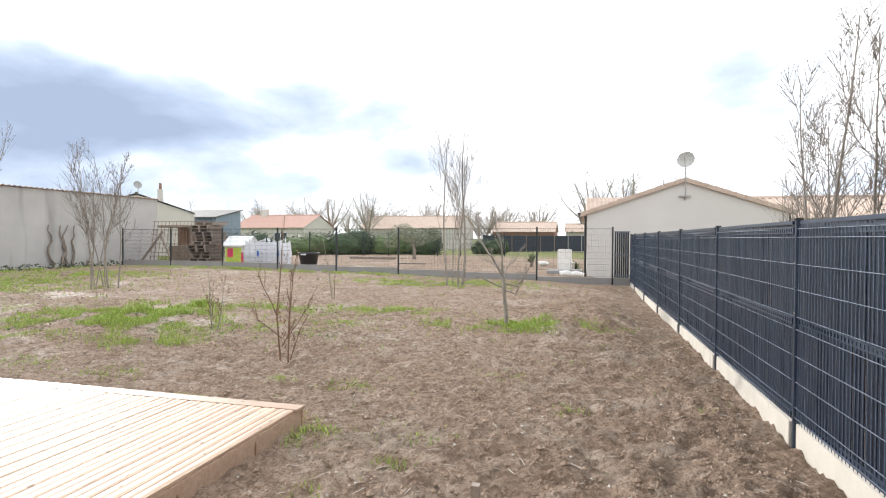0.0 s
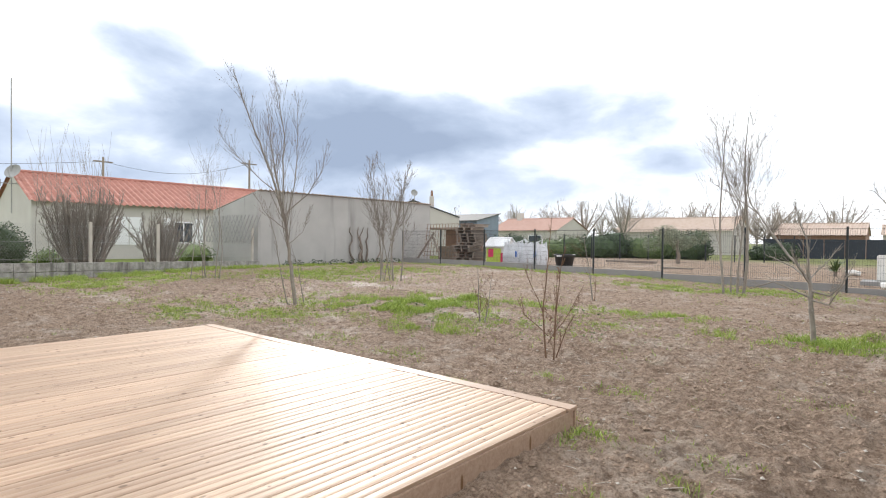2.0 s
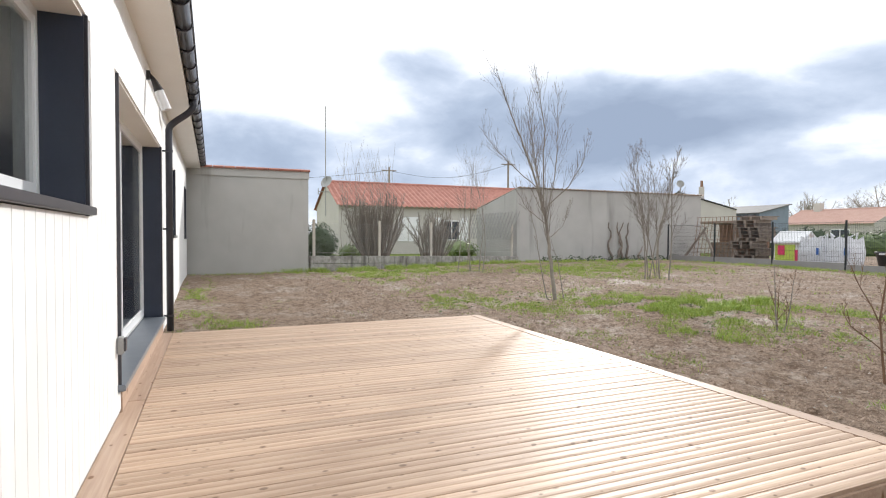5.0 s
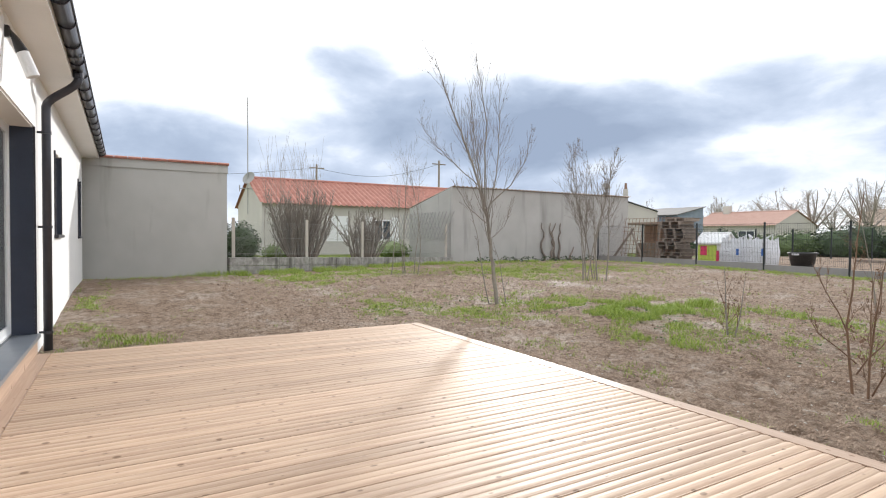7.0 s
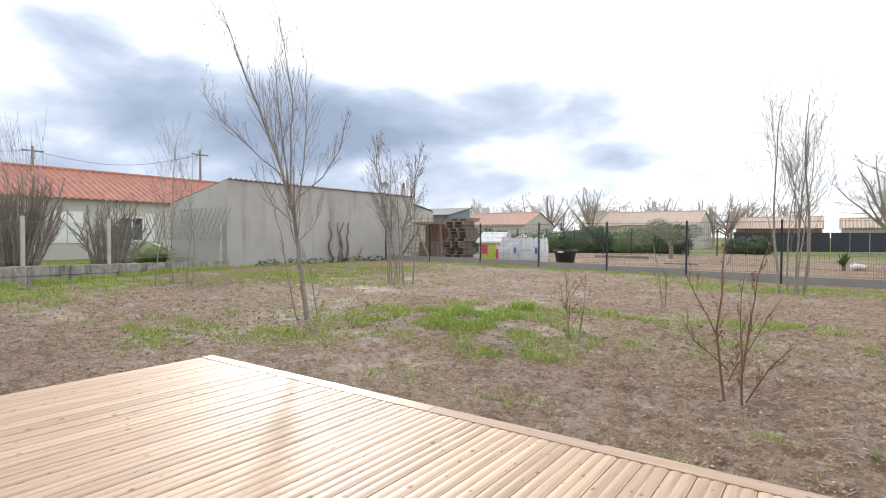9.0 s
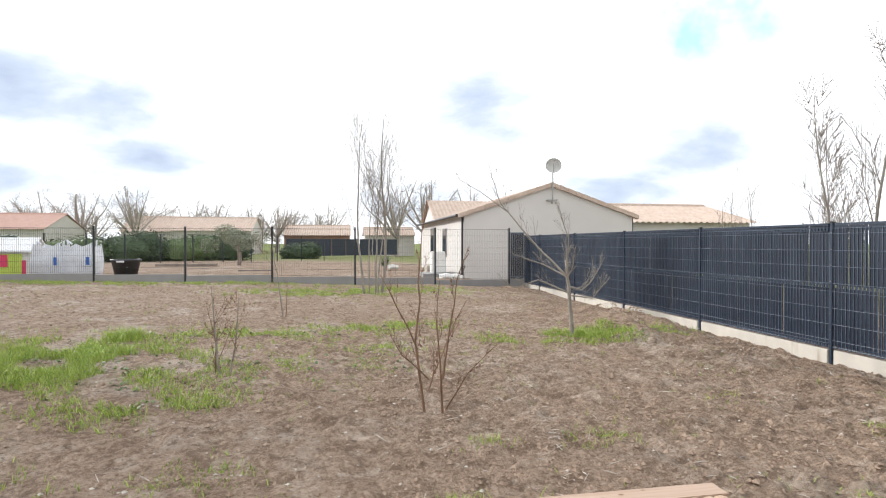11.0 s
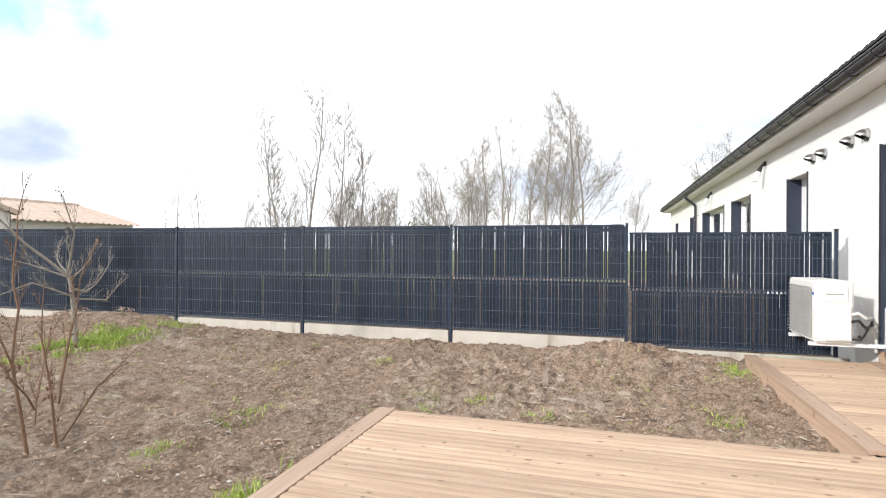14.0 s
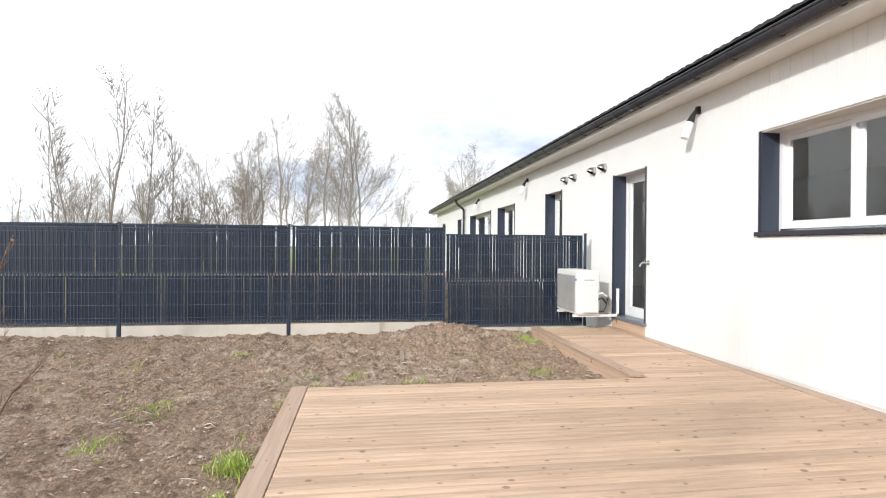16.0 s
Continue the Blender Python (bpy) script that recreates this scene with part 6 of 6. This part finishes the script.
# ---- beyond the back fence ----
def rear_house():
    h = house("rear_house", -35.6, -28.4, 30.5, 36.0, 0.4, 3.3, 4.6, "y", CREAM, FELT, "cream gabled house with a chimney behind the barn", over=0.03)
    part("chimney", boxes((-30.75, -30.4, 30.9, 31.3, 3.5, 5.0)), CREAM, h)
    part("flue", tube(bmesh.new(), [(-30.57, 31.1, 5.0), (-30.57, 31.1, 5.45)], 0.11, 8, r_end=0.08), BRICKISH, h)
    part("dish_mast", tube(bmesh.new(), [(-31.9, 30.42, 4.2), (-31.9, 30.42, 5.2)], 0.03, 6), GRILLE, h)
    dish(h, (-31.9, 30.25, 5.2), 0.27, (0.3, -0.8, 0.3), GRILLE)
    h.rotation_euler[2] = radians(40)
    s = thing("metal_shed", (-31, 39.5, 0.4), "blue-grey sheet-metal shed with a dark roof", "shed")
    part("body", prism(bmesh.new(), [(39.08, 0.3), (39.08, 3.32), (42.4, 4.00), (42.4, 0.3)], "x", -35.4, -30.0), SHEET, s)
    for i in range(18):
        x = -35.3 + i * 0.3
        part("sheet_rib", boxes((x, x + 0.1, 39.03, 39.08, 0.3, 3.3)), SHEET, s)
    part("roof", prism(bmesh.new(), [(38.8, 3.27), (38.8, 3.34), (42.5, 4.10), (42.5, 4.03)], "x", -35.5, -29.8), FELT, s)



rear_house()


def pallet_stack():
    rng = random.Random(12)
    for i in range(13):
        z = lay(-16.9, 21.2) + i * 0.145
        p = thing("pallet", (-16.95 + rng.gauss(0, 0.10), 21.3 + rng.gauss(0, 0.10), z), "weathered grey wooden pallet in a leaning stack", "pallet", "stacked pallets")
        o = ORIGIN[p]
        for k in range(5):
            y = o.y - 0.45 + k * 0.2
            part("deck_board", boxes((o.x - 0.6, o.x + 0.6, y, y + 0.1, z + 0.118, z + 0.14)), OLDWOOD, p)
        for k in (-0.5, -0.05, 0.4):
            part("bearer", boxes((o.x + k, o.x + k + 0.1, o.y - 0.45, o.y + 0.45, z + 0.022, z + 0.118)), OLDWOOD, p)
            part("runner", boxes((o.x + k, o.x + k + 0.1, o.y - 0.45, o.y + 0.45, z, z + 0.022)), OLDWOOD, p)


def playhouse():
    x0, x1, y0, y1, z = -15.7, -14.65, 20.9, 21.8, lay(-14.8, 21.3)
    p = thing("playhouse", (x0, y0, z), "white plastic toy playhouse with lime and pink shutters", "playhouse")
    part("wall", boxes((x0, x1, y0, y0 + 0.05, z, z + 0.88), (x1 - 0.05, x1, y0 + 0.05, y1, z, z + 0.88), (x0, x0 + 0.05, y0 + 0.05, y1, z, z + 0.88), bevel=0.01), PLASTICW, p)
    part("gable", prism(bmesh.new(), [(y0, z + 0.88), (y1, z + 0.88), ((y0 + y1) / 2, z + 1.22)], "x", x1 - 0.05, x1), PLASTICW, p)
    for s, e in ((y0 - 0.1, (y0 + y1) / 2), (y1 + 0.1, (y0 + y1) / 2)):
        k = 0.34 / ((y1 - y0) / 2)
        lo = z + 0.88 - 0.1 * k
        part("roof", prism(bmesh.new(), [(s, lo), (s, lo + 0.05), (e, z + 1.27), (e, z + 1.22)], "x", x0 - 0.08, x1 + 0.1), PVC, p, "pale plastic roof")
    part("panel", boxes((x0 + 0.06, x1 - 0.2, y0 - 0.02, y0, z + 0.08, z + 0.75)), LIME, p, "lime green panel")
    part("shutter", boxes((x0 + 0.18, x0 + 0.45, y0 - 0.045, y0 - 0.02, z + 0.35, z + 0.72)), PINK, p, "pink shutter")
    part("shutter", boxes((x1 - 0.2, x1 - 0.1, y0 - 0.03, y0 - 0.0, z + 0.02, z + 0.55)), PINK, p, "pink shutter")
    part("door", boxes((x1, x1 + 0.02, y0 + 0.3, y0 + 0.7, z + 0.02, z + 0.7)), PINK, p, "pink half door")
    part("panel", boxes((x1, x1 + 0.015, y0 + 0.08, y0 + 0.28, z + 0.3, z + 0.8)), LIME, p)


def big_bag(x, y, w, h, seed):
    rng = random.Random(seed)
    z = lay(x, y)
    b = thing("bulk_bag", (x, y, z), "white woven bulk bag, slumped and half full", "bulk bag", "bulk bags")
    bm = bmesh.new()
    n, m = 16, 9
    rings = []
    for j in range(m):
        v = j / (m - 1)
        r = w / 2 * (0.95 + 0.12 * math.sin(v * math.pi))
        ring = []
        for i in range(n):
            a = i * math.tau / n
            sq = 1 / max(abs(math.cos(a)), abs(math.sin(a))) ** 0.6
            k = r * sq * (1 + 0.08 * noise.noise((math.cos(a) * 2, math.sin(a) * 2, v * 3 + seed)))
            up = h * v + (0.14 * abs(noise.noise((a * 1.7, seed, 1))) + 0.12 * (abs(math.sin(2 * a)) > 0.8)) * (v > 0.9)
            ring.append(bm.verts.new((x + math.cos(a) * k, y + math.sin(a) * k, z + up)))
        rings.append(ring)
    for p, q in zip(rings, rings[1:]):
        for i in range(n):
            bm.faces.new((p[i], p[(i + 1) % n], q[(i + 1) % n], q[i]))
    bm.faces.new(rings[0][::-1])
    ob = part("sack", bm, BAGW, b)
    bm = bmesh.new()
    c = bm.verts.new((x, y, z + h * 0.9))
    top = [bm.verts.new((x + math.cos(i * math.tau / n) * w * 0.48, y + math.sin(i * math.tau / n) * w * 0.48, z + h * 0.82)) for i in range(n)]
    for i in range(n):
        bm.faces.new((top[i], top[(i + 1) % n], c))
    part("filling", bm, PEBBLE, b)
    for k in (-1, 1):
        part("loop", tube(bmesh.new(), [(x + k * w * 0.4, y, z + h * 0.9), (x + k * w * 0.45, y - 0.05, z + h + 0.22), (x + k * w * 0.28, y - 0.1, z + h + 0.1)], 0.03, 5), BAGW, b)
    part("print", boxes((x + w * 0.34, x + w * 0.44, y - w * 0.60, y - w * 0.585, z + h * 0.45, z + h * 0.7)), BLUE, b, "small blue printed mark")


def tub():
    x, y = -12.35, 22.2
    z = lay(x, y)
    t = thing("black_tub", (x, y, z), "large black plastic builders' tub", "tub")
    bm = bmesh.new()
    n = 24
    prof = [(0.0, 0.0), (0.34, 0.0), (0.44, 0.5), (0.48, 0.52), (0.48, 0.58), (0.43, 0.58), (0.42, 0.52), (0.32, 0.04), (0.0, 0.04)]
    rings = [[bm.verts.new((x + r * math.cos(i * math.tau / n), y + r * math.sin(i * math.tau / n), z + h)) for i in range(n)] if r else [bm.verts.new((x, y, z + h))] for r, h in prof]
    for p, q in zip(rings, rings[1:]):
        for i in range(n):
            a, b = [p[i % len(p)], p[(i + 1) % len(p)]], [q[(i + 1) % len(q)], q[i % len(q)]]
            vs = list(dict.fromkeys(a + b))
            if len(vs) > 2:
                bm.faces.new(vs)
    smooth(part("shell", bm, BLACK, t))
    part("label_strip", boxes((x - 0.12, x + 0.12, y - 0.50, y - 0.475, z + 0.48, z + 0.54)), PVC, t)


pallet_stack()
playhouse()
big_bag(-13.95, 20.75, 0.85, 0.95, 1)
big_bag(-13.15, 20.95, 0.95, 0.98, 2)
tub()
# rusty reinforcing mesh and props leaning by the barn corner
lm = thing("leaning_mesh", (-18.6, 20.6, 0.46), "rusty steel reinforcing mesh leaning by the barn", "steel mesh")
for i in range(15):
    part("bar", tube(bmesh.new(), [(-19.6 + i * 0.2, 20.9, 0.46), (-19.6 + i * 0.2, 21.2, 2.35)], 0.012, 4), BRICKISH, lm)
for i in range(10):
    part("bar", tube(bmesh.new(), [(-19.7, 20.9 + 0.033 * i, 0.55 + 0.2 * i), (-16.7, 20.9 + 0.033 * i, 0.55 + 0.2 * i)], 0.012, 4), BRICKISH, lm)
for a, b in (((-19.6, 20.3, 0.46), (-18.8, 20.8, 1.9)), ((-17.9, 20.4, 0.46), (-19.0, 20.85, 1.8))):
    solid("timber_prop", tube(bmesh.new(), [a, b], 0.05, 6), OLDWOOD, "weathered timber prop leaning by the barn", "timber", "")
ls = thing("lean_to", (-20, 25, 0.4), "low brown timber lean-to full of scrap beyond the fence", "shed")
part("roof", boxes((-22.4, -19.6, 23.6, 26, 2.15, 2.25)), OLDWOOD, ls)
part("post", boxes((-19.8, -19.7, 23.7, 23.8, 0.4, 2.15)), OLDWOOD, ls)
part("back_wall", boxes((-22.4, -19.6, 25.9, 26, 0.3, 2.15)), BRICKISH, ls)
part("crate", boxes((-21.5, -20.3, 24.2, 25.2, 0.4, 1.2)), OLDWOOD, ls)


def far_fence(a, b, n, foot, top):
    f = thing("far_mesh_fence", ((a[0] + b[0]) / 2, (a[1] + b[1]) / 2, foot), "dark green wire fence across the neighbouring plot", "fence")
    P = [(a[0] + (b[0] - a[0]) * i / n, a[1] + (b[1] - a[1]) * i / n) for i in range(n + 1)]
    for x, y in P:
        part("post", boxes((x - 0.03, x + 0.03, y - 0.03, y + 0.03, foot - 0.2, top)), GREENPOST, f)
    mesh_panel(f, a, b, foot + 0.1, top - 0.05, GREENPOST, 9, 0.12)


far_fence((-23, 30.5), (-6.5, 42), 11, 0.4, 2.05)
for i, (x, y, sx, h) in enumerate(((-25, 36, 2.2, 1.6), (-21.5, 38, 2.4, 1.5), (-18.5, 39.5, 2.2, 1.9), (-15.6, 41, 2.2, 1.7), (-13.2, 42, 1.8, 2.0), (-27.5, 34.5, 1.6, 1.3), (-8.5, 47, 1.6, 1.2))):
    leafy("laurel_bush", (x, y, 0.35), [((0, 0, h * 0.35), (sx, sx * 0.6, h * 0.65)), ((sx * 0.4, 0.2, h * 0.45), (sx * 0.6, sx * 0.5, h * 0.65)), ((-sx * 0.5, 0.1, h * 0.3), (sx * 0.55, sx * 0.5, h * 0.6))], 1100, 0.10, HEDGE2 if i % 2 else HEDGE, "dense green evergreen bush in a hedge", "bush", 400 + i)


def olive_tree(x, y):
    z = lay(x, y)
    t = thing("olive_tree", (x, y, z), "small grey-green olive tree on a mound", "tree")
    rng = random.Random(9)
    part("trunk", tube(bmesh.new(), [(x, y, z - 0.1), (x + 0.05, y, z + 0.5), (x - 0.05, y, z + 1.0), (x, y, z + 1.4)], 0.12, 8, r_end=0.06), OLDWOOD, t)
    balls = [((rng.gauss(0, 0.6), rng.gauss(0, 0.6), 1.45 + rng.gauss(0, 0.25)), (0.5, 0.5, 0.4)) for _ in range(9)]
    raw("foliage", *leaf_cloud(rng, balls, 420, 0.05), OLIVE, t)


olive_tree(-10.3, 31.0)


def neighbour():
    h = thing("neighbour_house", (3.0, 28, 0.2), "beige rendered neighbouring house with pale clay roof", "house")
    x0, x1, y0, y1, ev, rg, xm = -0.45, 6.5, 22.3, 34.5, 2.62, 3.80, 3.05
    part("wall", prism(bmesh.new(), [(x0, 0), (x1, 0), (x1, ev), (xm, rg - 0.02), (x0, ev)], "y", y0, y1), BEIGE, h)
    k = (rg - ev) / (xm - x0)
    for s, o in ((x0 - 0.25, -1), (x1 + 0.25, 1)):
        part("roof", tiles_sheet(bmesh.new(), s, xm, y0 - 0.05, y1, ev - 0.25 * k + 0.06, rg + 0.06, "x", 0.22, 0.03), PINKTILE, h)
    bm = bmesh.new()
    for a, b in (((x0 - 0.25, ev - 0.25 * k), (xm, rg)), ((xm, rg), (x1 + 0.25, ev - 0.25 * k))):
        n = 11
        for i in range(n):
            p = [a[0] + (b[0] - a[0]) * i / n, a[1] + (b[1] - a[1]) * i / n]
            q = [a[0] + (b[0] - a[0]) * (i + 0.97) / n, a[1] + (b[1] - a[1]) * (i + 0.97) / n]
            prism(bm, [(p[0], p[1] - 0.04), (q[0], q[1] - 0.04), (q[0], q[1] + 0.11), (p[0], p[1] + 0.13)], "y", y0 - 0.12, y0 + 0.12)
    part("verge_tile", bm, PINKTILE, h, "row of clay verge tiles")
    part("gutter", tube(bmesh.new(), [(x0 - 0.3, y0, ev - 0.03), (x0 - 0.3, y1, ev - 0.03)], 0.06, 8), BLACK, h)
    part("downpipe", tube(bmesh.new(), [(x0 - 0.06, y0 + 0.1, 0.2), (x0 - 0.06, y0 + 0.1, ev - 0.1)], 0.045, 8), BLACK, h)
    part("downpipe", tube(bmesh.new(), [(x1 + 0.05, y0 + 0.1, 0.2), (x1 + 0.05, y0 + 0.1, ev)], 0.045, 8), BLACK, h)
    for a, b, z0, z1 in ((26.0, 27.0, 0.9, 2.2), (29.6, 30.7, 0.3, 2.35)):
        w = part("window", boxes((x0 - 0.03, x0 + 0.02, a, b, z0, z1)), GREYCONC, h)
        part("pane", boxes((x0 - 0.036, x0 - 0.03, a + 0.08, b - 0.08, z0 + 0.08, z1 - 0.08)), GLASSDARK, w)
    # cross wing
    part("wing", prism(bmesh.new(), [(29.5, 0), (34.5, 0), (34.5, 2.7), (32, 3.75), (29.5, 2.7)], "x", -0.3, 3.0), BEIGE, h)
    for s in (29.2, 34.8):
        part("roof", tiles_sheet(bmesh.new(), -0.5, 3.6, s, 32, 2.62, 3.9, "y", 0.22, 0.03), PINKTILE, h)
    d = thing("satellite_dish", (3.05, 22.2, 3.5), "pale satellite dish on a short mast at the ridge", "satellite dish")
    part("mast", tube(bmesh.new(), [(3.05, 22.24, 3.1), (3.05, 22.14, 3.3), (3.05, 22.14, 4.4)], 0.025, 8), GRILLE, d)
    part("bracket", boxes((2.85, 3.25, 22.2, 22.3, 3.2, 3.24)), GRILLE, d)
    dish(d, (3.03, 22.02, 4.55), 0.31, (-0.35, -0.9, 0.25), GARAGE)
    house("far_house", 7.2, 14.5, 25.5, 33.0, 0.2, 2.55, 3.55, "x", BEIGE, PINKTILE, "low beige house with a pale clay roof behind the fence")


neighbour()
house("far_house", -42, -32.5, 58, 66, 0.3, 2.9, 4.4, "x", CREAM, FARTILE, "far cream bungalow with an orange roof", [("s", -36.4, -34.6, 1.0, 2.3)])
ch = thing("chimney_stack", (-40, 61, 3.6), "small cream chimney on a far roof", "chimney")
part("stack", boxes((-40.4, -39.7, 61.5, 62.2, 3.5, 5.2)), CREAM, ch)
house("far_house", -24, -15.5, 66, 74, 0.3, 3.0, 4.5, "x", CREAM, PINKTILE, "far cream bungalow with a pale tile roof", [("s", -20.4, -19.0, 0.9, 2.2)])
house("far_house", -30.5, -24.6, 70, 77, 0.3, 3.0, 4.7, "x", CREAM, PINKTILE, "far bungalow between bare trees")
house("far_house", -12.8, -4.5, 74, 82, 0.3, 2.6, 3.9, "x", BRICKISH, PINKTILE, "far brown house with a pale tile roof")
house("far_house", -2.8, 3, 66, 72, 0.3, 2.5, 3.4, "x", CREAM, PINKTILE, "far low outbuilding with a pale roof")
bf = thing("panel_fence", (-5, 57, 0.4), "far dark blue panel fence", "fence")
for i in range(8):
    a, b = (-10.4 + i * 1.36, 53.8 + i * 0.83), (-10.4 + (i + 1) * 1.36 - 0.05, 53.8 + (i + 1) * 0.83)
    part("panel", prism(bmesh.new(), [a, b, (b[0], b[1] + 0.06), (a[0], a[1] + 0.06)], "z", 0.3, 1.95), SLAT, bf)


def yucca(x, y, s, seed):
    rng = random.Random(seed)
    z = lay(x, y)
    t = thing("yucca", (x, y, z), "spiky yellow-green yucca plant", "plant", "yuccas")
    v, f = [], []
    for _ in range(46):
        a, e = rng.uniform(0, math.tau), rng.uniform(0.2, 1.3)
        d = Vector((math.cos(a) * math.cos(e), math.sin(a) * math.cos(e), math.sin(e))) * s * rng.uniform(0.7, 1.1)
        w = Vector((-math.sin(a), math.cos(a), 0)) * s * 0.05
        p, n = Vector((0, 0, 0.25 * s)), len(v)
        v += [p - w, p + w, p + d * 0.6 + w * 0.8, p + d * 0.6 - w * 0.8, p + d - Vector((0, 0, 0.15 * s))]
        f += [(n, n + 1, n + 2, n + 3), (n + 3, n + 2, n + 4)]
    raw("leaves", v, f, HEDGE2, t)
    part("trunk", tube(bmesh.new(), [(x, y, z - 0.05), (x, y, z + 0.3 * s)], 0.07, 8), OLDWOOD, t)


yucca(-3.1, 27.8, 0.75, 1)
yucca(-0.9, 24.9, 0.5, 2)
pt = thing("pump_housing", (-1.3, 23.2, 0.2), "white pool pump housing on a rough slab", "pump")
part("cabinet", boxes((-1.6, -1.05, 23.0, 23.5, 0.35, 1.2), bevel=0.03), PLASTICW, pt)
part("slab", boxes((-2.0, -0.6, 22.6, 24.0, 0.15, 0.35)), GREYCONC, pt)
solid("planter_box", boxes((-1.6, -0.95, 24.4, 25.1, 0.2, 0.6), bevel=0.02), CONCRETE, "pale square concrete planter box", "planter", "")
for i, (x, y) in enumerate(((-1.2, 22.0), (-0.8, 22.2), (-2.6, 29.2))):
    solid("rubble_sack", tube(bmesh.new(), [(x - 0.25, y, lay(x, y) + 0.08), (x, y, lay(x, y) + 0.14), (x + 0.25, y, lay(x, y) + 0.08)], 0.14, 8, r_end=0.10), PLASTICW, "white plastic sack lying on the ground", "sack", "")
solid("timber_beam", boxes((-14, -11.2, 30.2, 30.4, 0.36, 0.52)), OLDWOOD, "long weathered timber edging on bare ground", "timber", "")
solid("timber_beam", boxes((-9.3, -8.0, 25.5, 25.7, 0.3, 0.42)), OLDWOOD, "short weathered timber on bare ground", "timber", "")
leafy("evergreen_bush", (26, 14.6, 0.1), [((0, 0, 1.5), (1.8, 1.6, 1.6))], 1800, 0.12, HEDGE2, "round yellow-green evergreen bush behind the fence", "bush", 88)

cladding()
